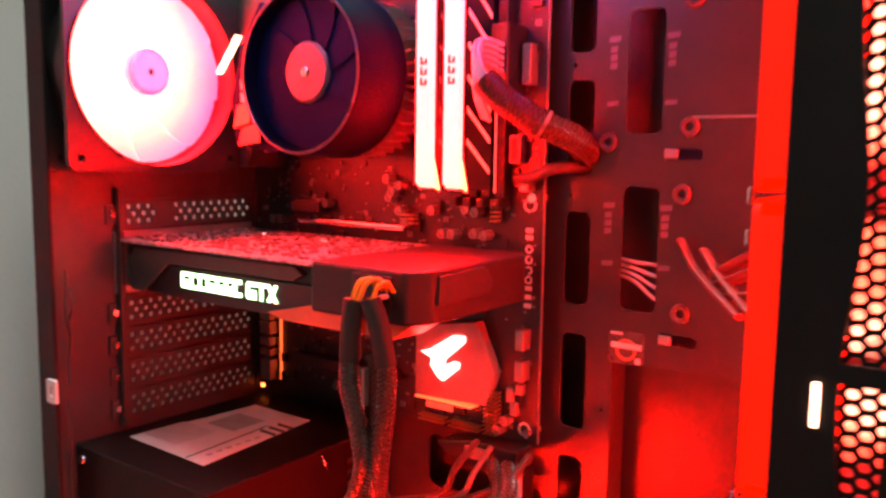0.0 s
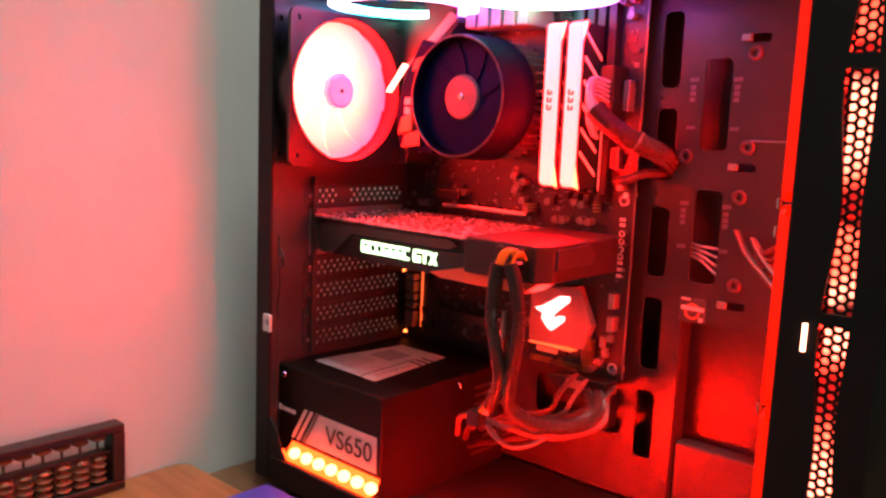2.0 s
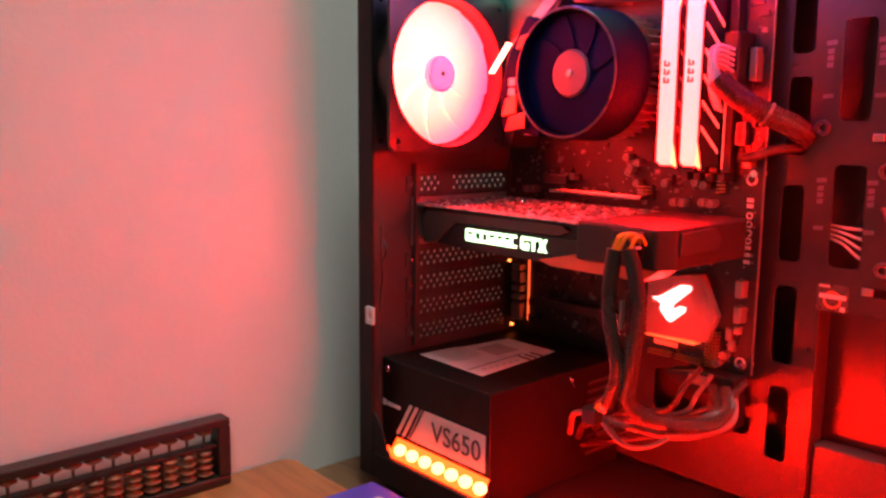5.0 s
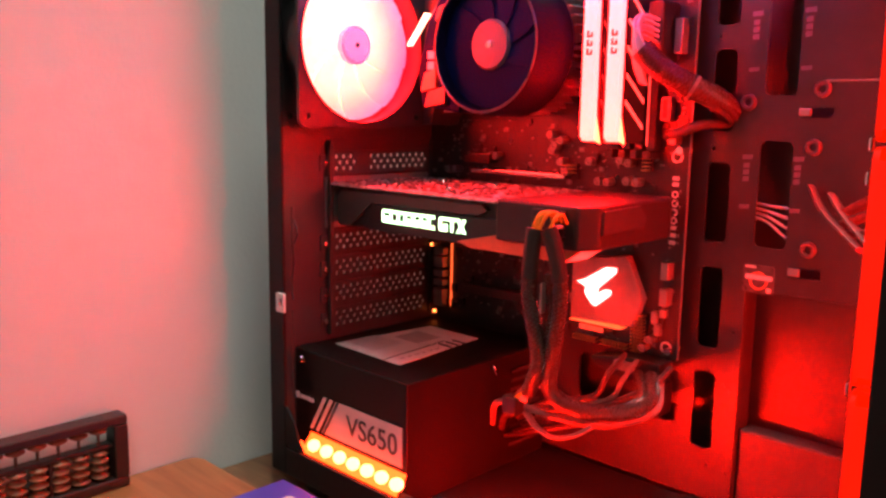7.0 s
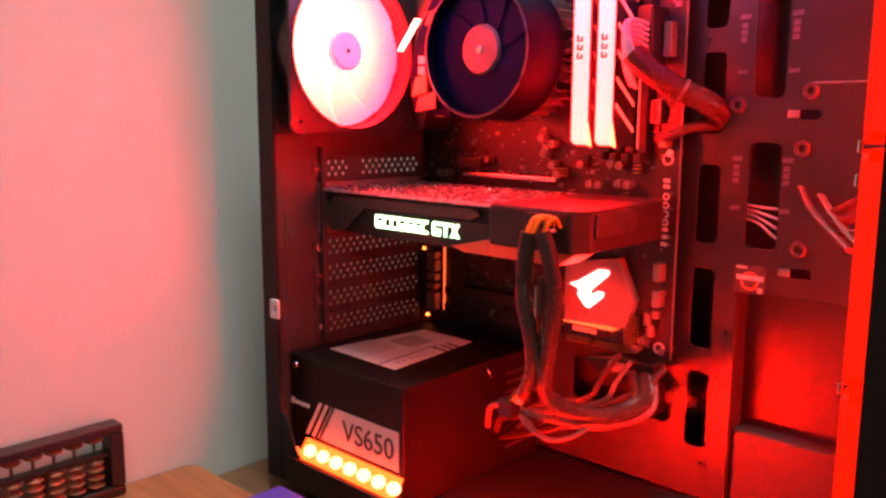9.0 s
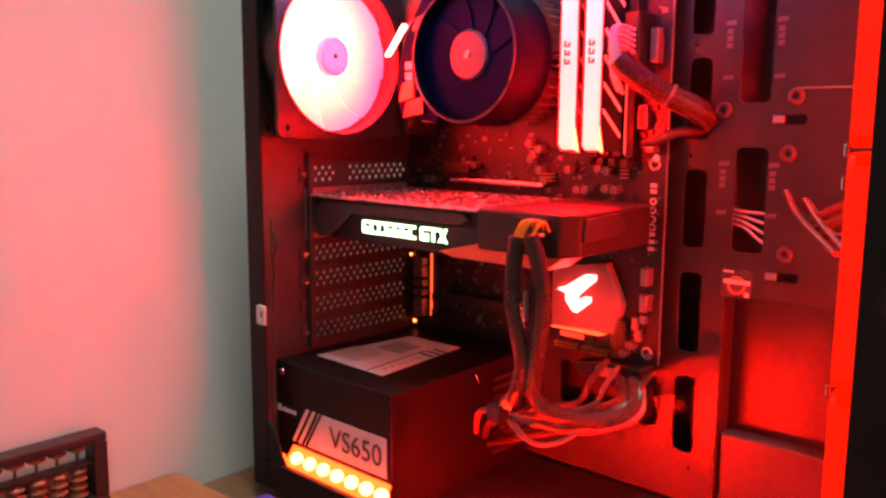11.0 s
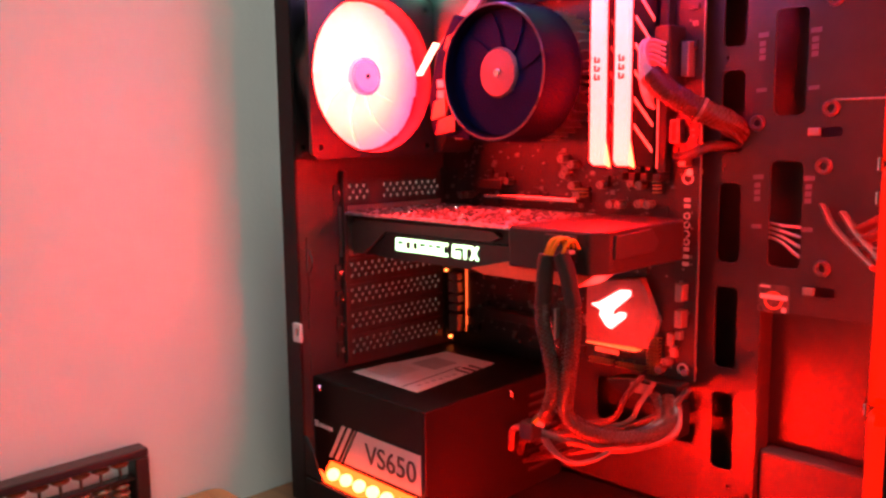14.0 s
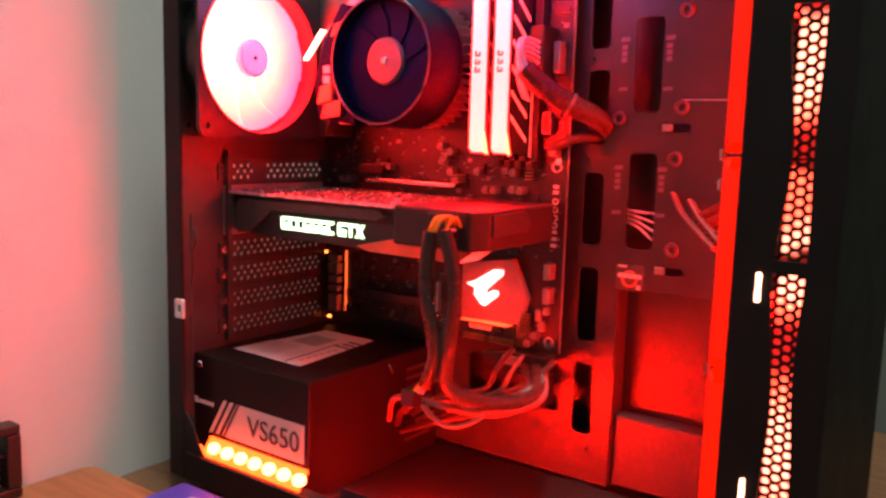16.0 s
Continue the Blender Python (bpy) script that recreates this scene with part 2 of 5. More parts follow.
M["steel_psu"] = mat("black_psu_steel", (0.006, 0.0045, 0.0045), 0.45, 0.0, 0.2, 60, 0.3, 1600, spec=0.2)
M["label_side"] = mat("pale_model_label", (0.52, 0.46, 0.44), 0.45, 0.0, 0.08, 50)
M["label_pale"] = mat("pale_grey_print", (0.55, 0.52, 0.52), 0.5, 0.0, 0.15, 120)
M["print_dim"] = mat("dim_print", (0.11, 0.11, 0.15), 0.5, 0.0, 0.1, 80)
M["cable_grey"] = mat("grey_flat_lead", (0.20, 0.15, 0.15), 0.45, 0.0, 0.3, 200)
# the diodes' orange light on the tape is put in as its glow
M["glow_tape"] = glow("glowing_strip_tape", (1.0, 0.0300, 0.0028), 11.0, base=(0.25, 0.05, 0.02))
M["glow_rib"] = glow("orange_edge_glow", (1.0, 0.045, 0.035), 2.2)
M["tray_steel"] = mat("dark_tray_steel", (0.024, 0.021, 0.023), 0.38, 0.0, 0.2, 40, 0.08, 1500)
# case steel darkened in colour for the shade at the floor
M["shaded_steel"] = mat("shaded_matte_steel", (0.010, 0.010, 0.010), 0.65, 0.0, 0.2, 40, 0.25, 1500, spec=0.2)
M["glow_strip_near"] = glow("light_strip_diode_dim", (1.0, 0.0560, 0.0180), 35.0, base=(0.3, 0.2, 0.1))
# the fan's light on its hub sticker is put in as glow
M["glow_sticker"] = glow("hub_sticker_glow", (1.0, 0.07, 0.40), 0.75)


def mesh_glow(name):
    """Added glow behind the mesh by height: white-hot bands, dull red between two fans."""
    m = bpy.data.materials.new(name)
    m.use_nodes = True
    nt = m.node_tree
    b = nt.nodes["Principled BSDF"]
    b.inputs["Base Color"].default_value = (0.3, 0.3, 0.3, 1)
    geo = nt.nodes.new("ShaderNodeNewGeometry")
    sp = nt.nodes.new("ShaderNodeSeparateXYZ")
    nt.links.new(geo.outputs["Position"], sp.inputs[0])
    no = nt.nodes.new("ShaderNodeTexNoise")
    no.inputs["Scale"].default_value = 95.0
    nt.links.new(geo.outputs["Position"], no.inputs["Vector"])
    ad = nt.nodes.new("ShaderNodeMath")
    ad.operation = "MULTIPLY_ADD"
    ad.inputs[1].default_value = 0.022
    nt.links.new(no.outputs["Fac"], ad.inputs[0])
    nt.links.new(sp.outputs["Z"], ad.inputs[2])
    mr = nt.nodes.new("ShaderNodeMapRange")
    mr.inputs["From Min"].default_value, mr.inputs["From Max"].default_value = 0.051, 0.451
    nt.links.new(ad.outputs[0], mr.inputs["Value"])
    ramp = nt.nodes.new("ShaderNodeValToRGB")
    els = ramp.color_ramp.elements
    hot, warm, dull, off = (1.0, 0.175, 0.105), (1.0, 0.050, 0.024), (0.12, 0.0012, 0.0011), (0.03, 0.0002, 0.0002)
    els[0].position, els[0].color = 0.0, (*dull, 1)
    els[1].position, els[1].color = 1.0, (*off, 1)
    for z, c in ((0.075, dull), (0.100, warm), (0.118, hot), (0.146, hot), (0.162, warm), (0.172, dull), (0.190, dull), (0.199, warm), (0.206, hot), (0.216, hot), (0.222, off), (0.228, off), (0.236, hot), (0.248, warm), (0.262, warm), (0.270, off), (0.281, dull), (0.291, warm), (0.300, hot), (0.332, hot), (0.342, dull), (0.352, dull), (0.362, warm), (0.385, dull)):
        e = els.new((z - 0.04) / 0.4)
        e.color = (*c, 1)
    nt.links.new(mr.outputs["Result"], ramp.inputs["Fac"])
    nt.links.new(ramp.outputs["Color"], b.inputs["Emission Color"])
    b.inputs["Emission Strength"].default_value = 6.5
    return m


M["glow_bar"] = mesh_glow("front_mesh_glow")
M["rim_grey"] = mat("rim_highlight_plastic", (0.035, 0.028, 0.045), 0.3, 0.0, 0.15, 60)
M["lead_red"] = mat("dark_flat_lead", (0.11, 0.055, 0.055), 0.4, 0.0, 0.3, 200)
M["cap_silver"] = mat("dull_capacitor_can", (0.20, 0.19, 0.19), 0.30, 0.5, 0.4, 500)
M["weave_thread"] = mat("glossy_woven_thread", (0.085, 0.034, 0.028), 0.25, 0.0, 0.3, 400)
M["hub_dim"] = mat("dim_fan_hub", (0.10, 0.075, 0.10), 0.45, 0.0, 0.1, 60)
M["cooler_black"] = mat("satin_cooler_plastic", (0.002, 0.003, 0.014), 0.60, 0.0, 0.2, 60, spec=0.02)

# ---------------------------------------------------------------- shape helpers
PLACE = {}


def box(bm, lo, hi, bevel=0.0, seg=2):
    x0, y0, z0 = lo
    x1, y1, z1 = hi
    c = ((x0 + x1) / 2, (y0 + y1) / 2, (z0 + z1) / 2)
    r = bmesh.ops.create_cube(bm, size=1.0, matrix=Matrix.Translation(c) @ Matrix.Diagonal((abs(x1 - x0), abs(y1 - y0), abs(z1 - z0), 1)))
    if bevel:
        edges = list({e for v in r["verts"] for e in v.link_edges})
        bmesh.ops.bevel(bm, geom=edges, offset=bevel, segments=seg, profile=0.5, affect="EDGES")
    return bm


def cyl(bm, a, b, r0, r1=None, seg=24, caps=True):
    a, b = Vector(a), Vector(b)
    d = b - a
    m = Matrix.Translation((a + b) / 2) @ d.to_track_quat("Z", "Y").to_matrix().to_4x4()
    bmesh.ops.create_cone(bm, cap_ends=caps, segments=seg, radius1=r0, radius2=r0 if r1 is None else r1, depth=d.length, matrix=m)
    return bm


def lathe(bm, centre, axis, profile, seg=48):
    """Turns (radius, height) pairs round an axis through centre; the profile is a closed loop."""
    axis = Vector(axis).normalized()
    q = axis.to_track_quat("Z", "Y").to_matrix()
    rings = []
    for k in range(seg):
        a = 2 * math.pi * k / seg
        rings.append([bm.verts.new(Vector(centre) + q @ Vector((r * math.cos(a), r * math.sin(a), h))) for r, h in profile])
    n = len(profile)
    for k in range(seg):
        p, s = rings[k], rings[(k + 1) % seg]
        for i in range(n):
            j = (i + 1) % n
            bm.faces.new((p[i], s[i], s[j], p[j]))
    return bm


def prism(bm, pts, axis, lo, hi, bevel=0.0):
    """Extrudes a polygon of (u, v) pairs along an axis; u, v are the other two axes in order x, y, z."""
    def at(p, w):
        u, v = p
        return {"x": (w, u, v), "y": (u, w, v), "z": (u, v, w)}[axis]
    a = [bm.verts.new(at(p, lo)) for p in pts]
    b = [bm.verts.new(at(p, hi)) for p in pts]
    n = len(pts)
    faces = [bm.faces.new(a[::-1]), bm.faces.new(b)]
    for i in range(n):
        faces.append(bm.faces.new((a[i], a[(i + 1) % n], b[(i + 1) % n], b[i])))
    bmesh.ops.recalc_face_normals(bm, faces=faces)
    if bevel:
        bmesh.ops.bevel(bm, geom=list({e for f in faces for e in f.edges}), offset=bevel, segments=2, profile=0.5, affect="EDGES")
    return bm


def rounded(u0, v0, u1, v1, r, seg=4):
    r = min(r, abs(u1 - u0) / 2.01, abs(v1 - v0) / 2.01)
    out = []
    for cu, cv, a0 in ((u1 - r, v1 - r, 0), (u0 + r, v1 - r, 90), (u0 + r, v0 + r, 180), (u1 - r, v0 + r, 270)):
        for k in range(seg + 1):
            a = radians(a0 + 90 * k / seg)
            out.append((cu + r * math.cos(a), cv + r * math.sin(a)))
    return out


def ngon(cu, cv, r, n=6, turn=0.0):
    return [(cu + r * math.cos(turn + 2 * math.pi * k / n), cv + r * math.sin(turn + 2 * math.pi * k / n)) for k in range(n)]


def plate(bm, outer, holes, axis, lo, hi):
    """A sheet with openings through it, lo to hi along the axis."""
    def at(p, w):
        u, v = p
        return {"x": (w, u, v), "y": (u, w, v), "z": (u, v, w)}[axis]
    edges = []
    for loop in (outer, *holes):
        vs = [bm.verts.new(at(p, lo)) for p in loop]
        edges += [bm.edges.new((vs[i], vs[(i + 1) % len(vs)])) for i in range(len(vs))]
    made = bmesh.ops.triangle_fill(bm, use_beauty=True, use_dissolve=False, edges=edges)
    faces = [g for g in made["geom"] if isinstance(g, bmesh.types.BMFace)]
    ext = bmesh.ops.extrude_face_region(bm, geom=faces)
    move = [g for g in ext["geom"] if isinstance(g, bmesh.types.BMVert)]
    bmesh.ops.translate(bm, verts=move, vec=Vector(at((0, 0), hi - lo)))
    bmesh.ops.recalc_face_normals(bm, faces=bm.faces[:])
    return bm


def smooth_path(pts, n=8):
    """A Catmull-Rom curve through the points."""
    p = [Vector(q) for q in pts]
    p = [2 * p[0] - p[1]] + p + [2 * p[-1] - p[-2]]
    out = []
    for i in range(1, len(p) - 2):
        for k in range(n):
            t = k / n
            a, b, c, d = p[i - 1], p[i], p[i + 1], p[i + 2]
            out.append(0.5 * (2 * b + (c - a) * t + (2 * a - 5 * b + 4 * c - d) * t * t + (3 * b - a - 3 * c + d) * t ** 3))
    out.append(p[-2])
    return out


def tube(bm, pts, r, seg=8, n=8, wobble=0.0, flat=1.0):
    path = smooth_path(pts, n)
    rings = []
    up = Vector((0.13, 0.31, 0.94))
    for i, c in enumerate(path):
        d = (path[min(i + 1, len(path) - 1)] - path[max(i - 1, 0)]).normalized()
        s = d.cross(up)
        s = s.normalized() if s.length > 1e-4 else Vector((1, 0, 0))
        u = s.cross(d)
        rr = r * (1 + wobble * math.sin(i * 2.1))
        rings.append([bm.verts.new(c + rr * (math.cos(2 * math.pi * k / seg) * s + flat * math.sin(2 * math.pi * k / seg) * u)) for k in range(seg)])
    for p, q in zip(rings, rings[1:]):
        for k in range(seg):
            bm.faces.new((p[k], p[(k + 1) % seg], q[(k + 1) % seg], q[k]))
    bm.faces.new(rings[0][::-1])
    bm.faces.new(rings[-1])
    return bm


def thing(name, base, label, category, group="", kind=""):
    e = new(name)
    e.empty_display_size = 0.02
    e.location = base
    PLACE[e.name] = Vector(base)
    return tagged(e, label, category, group, kind)


def part(name, bm, material, parent=None, label="", smooth=False, sharp=35):
    """Links a bmesh as one mesh object under a thing or a part."""
    vs = [v.co for v in bm.verts]
    c = Vector([(min(v[i] for v in vs) + max(v[i] for v in vs)) / 2 for i in range(3)])
    bmesh.ops.translate(bm, verts=bm.verts[:], vec=-c)
    if smooth:
        for f in bm.faces:
            f.smooth = True
        for e in bm.edges:
            if len(e.link_faces) == 2 and e.calc_face_angle(0.0) > radians(sharp):
                e.smooth = False
    me = bpy.data.meshes.new(name)
    bm.to_mesh(me)
    bm.free()
    me.materials.append(M[material] if isinstance(material, str) else material)
    ob = new(name, me)
    if parent:
        ob.parent = parent
        ob.location = c - PLACE[parent.name]
    else:
        ob.location = c
    PLACE[ob.name] = c
    if label:
        ob["label"] = label
    return ob


def B():
    return bmesh.new()


def lettering(name, body, size, m, material, parent, label="", depth=0.0003, squeeze=1.0):
    """Writing as a mesh of its own, standing at m (x along the line, y up)."""
    cu = bpy.data.curves.new(name, "FONT")
    cu.body, cu.size, cu.extrude, cu.align_x, cu.align_y = body, size, depth, "CENTER", "CENTER"
    tmp = bpy.data.objects.new(name, cu)
    scene.collection.objects.link(tmp)
    me = bpy.data.meshes.new_from_object(tmp.evaluated_get(bpy.context.evaluated_depsgraph_get()))
    bpy.data.objects.remove(tmp)
    bm = B()
    bm.from_mesh(me)
    bmesh.ops.transform(bm, matrix=m @ Matrix.Diagonal((squeeze, 1, 1, 1)), verts=bm.verts[:])
    return part(name, bm, material, parent, label)


FACING = Matrix(((1, 0, 0, 0), (0, 0, -1, 0), (0, 1, 0, 0), (0, 0, 0, 1)))  # stands upright, read from -y

# ---------------------------------------------------------------- the setting: room, wall, desk
DESK = 0.0
tagged(part("wall_west", box(B(), (-0.167, -1.9, -0.75), (-0.067, 0.75, 2.2)), "wall"), "pale painted plaster wall behind the desk", "wall", kind="structure")
tagged(part("wall_north", box(B(), (-0.067, 0.65, -0.75), (2.3, 0.75, 2.2)), "wall_darkened"), "plaster wall beyond the computer, darkened in its colour", "wall", kind="structure")
tagged(part("wall_south", box(B(), (-0.067, -1.9, -0.75), (2.3, -1.8, 2.2)), "wall_darkened"), "unseen plaster wall of the room, darkened to cut bounce light", "wall", kind="structure")
tagged(part("wall_east", box(B(), (2.3, -1.9, -0.75), (2.4, 0.75, 2.2)), "wall_darkened"), "unseen plaster wall of the room, darkened to cut bounce light", "wall", kind="structure")
tagged(part("floor", box(B(), (-0.167, -1.9, -0.80), (2.4, 0.75, -0.75)), "floor_room"), "unseen floor of the room, darkened to cut bounce light", "floor", kind="structure")
tagged(part("ceiling", box(B(), (-0.167, -1.9, 2.2), (2.4, 0.75, 2.25)), "wall_darkened"), "unseen ceiling of the room, darkened to cut bounce light", "ceiling", kind="structure")

desk = thing("desk", (0.35, -0.1, -0.75), "brown wooden desk under the computer", "desk")
part("desktop", box(B(), (-0.064, -0.62, -0.03), (0.95, 0.35, 0.0), 0.003), "desk_wood", desk)
for lx in (-0.03, 0.90):
    for ly in (-0.58, 0.30):
        part("leg", box(B(), (lx - 0.02, ly - 0.02, -0.75), (lx + 0.02, ly + 0.02, -0.03), 0.002), "desk_wood", desk)

raised = thing("wooden_board", (0.0, -0.35, 0.0), "orange varnished wooden board with rounded corners on the desk", "board")
bm = prism(B(), rounded(-0.064, -0.60, 0.16, -0.204, 0.012, 6), "z", 0.0005, 0.017, 0.0015)
part("board", bm, "board_wood", raised)

# ---------------------------------------------------------------- the computer case
case = thing("computer_case", (0.2, -0.08, 0.0), "black steel tower case with its side panel off", "computer case")
SLOTS = [0.1232 + 0.0204 * k for k in range(7)]
holes = [rounded(-0.043, 0.262, -0.006, 0.405, 0.001, 1), rounded(-0.150, 0.026, -0.012, 0.104, 0.004)]
holes += [rounded(-0.118, z - 0.0085, -0.016, z + 0.0085, 0.001, 1) for z in SLOTS]
part("rear_panel", plate(B(), rounded(-0.166, 0.013, 0.024, 0.428, 0.001, 1), holes, "x", -0.004, -0.0025), "steel_black", case)
bm = B()
box(bm, (-0.014, -0.169, 0.012), (0.004, -0.1665, 0.430), 0.0006)
box(bm, (-0.014, -0.1665, 0.012), (-0.012, -0.1500, 0.430), 0.0005)
box(bm, (-0.012, -0.1665, 0.012), (-0.004, -0.163, 0.430))
part("rear_flange", bm, "steel_side", case)
part("slot_rail", box(B(), (-0.0005, -0.1245, 0.112), (0.003, -0.1205, 0.262), 0.0008), "steel_black", case)
part("slot_rail", box(B(), (-0.0025, -0.0145, 0.112), (0.001, -0.0125, 0.262), 0.0005), "steel_black", case)

# the motherboard tray with its cable openings
T_OUT = [(-0.0025, 0.024), (0.275, 0.024), (0.275, 0.175), (0.370, 0.175), (0.370, 0.428), (-0.0025, 0.428)]
T_HOLES = [rounded(0.244, a, 0.2595, b, 0.004) for a, b in ((0.342, 0.396), (0.275, 0.327), (0.203, 0.255), (0.131, 0.186), (0.060, 0.114))]
T_HOLES += [rounded(0.278, 0.298, 0.298, 0.362, 0.004), rounded(0.278, 0.203, 0.2985, 0.270, 0.004)]
T_HOLES += [rounded(x0, z0, x0 + 0.020, z0 + 0.006, 0.0008, 2) for x0, z0 in ((0.3, 0.2845), (0.301, 0.187), (0.302, 0.372))]
T_HOLES += [ngon(x, z, 0.0014, 10) for x, z in ((0.2700, 0.1450), (0.2660, 0.1080), (0.2695, 0.1045), (0.2575, 0.049), (0.2715, 0.047), (0.2475, 0.335), (0.2475, 0.264))]
T_HOLES += [rounded(0.150, 0.072, 0.232, 0.106, 0.005)]
part("motherboard_tray", plate(B(), T_OUT, T_HOLES, "y", 0.0, 0.0014), "tray_steel", case)
part("tray_fold", box(B(), (0.2725, 0.0016, 0.024), (0.275, 0.020, 0.174), 0.0006), "steel_black", case)
part("tray_lip", box(B(), (0.276, 0.0016, 0.1745), (0.370, 0.014, 0.176), 0.0005), "steel_black", case)
part("far_side_panel", box(B(), (-0.012, 0.0245, 0.013), (0.394, 0.027, 0.429), 0.0008), "tray_steel", case)
# low steel box, its top edge at 0.078
part("low_ledge", box(B(), (0.2755, 0.006, 0.0245), (0.370, 0.0235, 0.078), 0.0015), "steel_black", case)
for x, z in ((0.3105, 0.267), (0.3130, 0.3015), (0.3125, 0.205), (0.2685, 0.2935), (0.3125, 0.365)):
    bm = lathe(B(), (x, 0, z), (0, -1, 0), [(0.0024, 0.0), (0.0052, 0.0), (0.0050, 0.0016), (0.0040, 0.0024), (0.0024, 0.0020)], 20)
    part("grommet", bm, "shroud_grey", case, "raised steel screw boss", True)
for x0, z0 in ((0.3, 0.2845), (0.301, 0.187), (0.302, 0.372)):
    part("strap_hook", box(B(), (x0 + 0.001, -0.003, z0 + 0.0008), (x0 + 0.008, -0.0004, z0 + 0.0055), 0.0006), "steel_grey", case)
part("tray_ridge", box(B(), (0.314, -0.0012, 0.3055), (0.368, -0.0003, 0.3068), 0.0004), "steel_grey", case)

# floor, top, lower lip
part("bottom_panel", box(B(), (-0.012, -0.166, 0.0125), (0.394, 0.0243, 0.0150), 0.0006), "steel_black", case)
part("inner_floor", box(B(), (-0.002, -0.155, 0.0152), (0.390, 0.0, 0.0210), 0.0006), "shaded_steel", case)
bm = B()
box(bm, (0.0042, -0.169, 0.012), (0.394, -0.1662, 0.0335), 0.0008)
part("lower_lip", bm, "steel_side", case)
part("corner_gusset", prism(B(), [(-0.0125, 0.0345), (-0.0125, 0.0670), (0.0060, 0.0650), (0.0150, 0.0550), (0.0200, 0.0420), (0.0260, 0.0345)], "y", -0.1685, -0.1664, 0.0008), "steel_side", case, "black corner gusset")
part("strip_ledge", box(B(), (0.0045, -0.1655, 0.0212), (0.3900, -0.1562, 0.0332), 0.0006), "shaded_steel", case)
top_holes = [ngon(0.068, -0.092, 0.054, 36), ngon(0.192, -0.092, 0.054, 36), rounded(0.262, -0.14, 0.372, -0.04, 0.006)]
part("top_panel", plate(B(), rounded(-0.012, -0.166, 0.394, 0.0243, 0.001, 1), top_holes, "z", 0.4285, 0.430), "steel_black", case)
part("upper_lip", box(B(), (0.0042, -0.169, 0.415), (0.394, -0.1662, 0.430), 0.0008), "steel_black", case)
for fx, fy in ((0.02, -0.145), (0.02, 0.01), (0.40, -0.13), (0.40, 0.01)):
    part("foot", cyl(B(), (fx, fy, 0.0003), (fx, fy, 0.0124), 0.014, 0.016, 24), "rubber", case, "round rubber foot", True)

# chassis front with three fan openings, and the front panel
FZ = (0.3315, 0.2125, 0.0935)
part("front_bulkhead", plate(B(), rounded(-0.100, 0.016, 0.024, 0.428, 0.001, 1), [ngon(-0.0365, z, 0.0555, 36) for z in FZ], "x", 0.3945, 0.396), "steel_black", case)
# unseen plate added to stop the bars' light leaking into the case
part("panel_light_block", box(B(), (0.3970, -0.1470, 0.0128), (0.3984, -0.1004, 0.4286)), "steel_side", case)
for z in (0.272, 0.153, 0.256):
    part("edge_clip", box(B(), (0.3700, -0.0955, z - 0.0035), (0.3722, -0.0915, z + 0.0035), 0.001), "chrome", case, "small shiny clip")


def wave(z):
    return 0.4232 + 0.0010 * math.sin((z - 0.10) * 46), 0.0045 + 0.0026 * (0.5 + 0.5 * math.sin((z - 0.078) * 55.5))


def opening(z0, z1):
    n = max(4, int((z1 - z0) / 0.006))
    zs = [z0 + (z1 - z0) * k / n for k in range(n + 1)]
    return [(wave(z)[0] + wave(z)[1], z) for z in zs] + [(wave(z)[0] - wave(z)[1], z) for z in reversed(zs)]


WAVES = ((0.040, 0.2195), (0.2255, 0.3405), (0.3480, 0.415))
part("front_panel_side", plate(B(), rounded(0.3970, 0.010, 0.4430, 0.432, 0.002), [opening(a, b) for a, b in WAVES], "y", -0.1500, -0.1475), "steel_side", case)
part("front_panel_face", box(B(), (0.4402, -0.1473, 0.010), (0.4430, 0.024, 0.432), 0.001), "steel_side", case)
part("front_panel_top", box(B(), (0.3965, -0.1473, 0.4290), (0.4400, 0.024, 0.432), 0.0008), "steel_side", case)
part("front_panel_bottom", box(B(), (0.3965, -0.1473, 0.010), (0.4400, 0.024, 0.0125), 0.0008), "steel_side", case)
part("front_panel_far_side", box(B(), (0.3965, 0.0243, 0.010), (0.4428, 0.027, 0.432), 0.0008), "steel_side", case)
p = 0.0052
bm = B()
cell = ((0.577, 0), (0.289, 0.47), (-0.289, 0.47), (-0.577, 0), (-0.289, -0.47), (0.289, -0.47))
for r in range(79):
    for c in range(5):
        x = 0.4100 + c * p * 0.866
        z = 0.035 + r * p * 0.94 + (p * 0.47 if c % 2 else 0)
        ring = [[bm.verts.new((x + k * p * u, y, z + k * p * v)) for u, v in cell] for y, k in ((-0.1462, 1.0), (-0.1462, 0.66), (-0.1450, 0.66), (-0.1450, 1.0))]
        for i in range(6):
            j = (i + 1) % 6
            for m0, m1 in ((0, 1), (1, 2), (2, 3)):
                bm.faces.new((ring[m0][i], ring[m0][j], ring[m1][j], ring[m1][i]))
part("hexagon_mesh", bm, "steel_side", case, "black hexagon mesh lit red from behind")
for z, h in ((0.212, 0.0070), (0.112, 0.0060)):
    part("status_light", box(B(), (0.4085, -0.1512, z - h), (0.4108, -0.1501, z + h), 0.0004), "glow_led", case, "small lit status light bar")

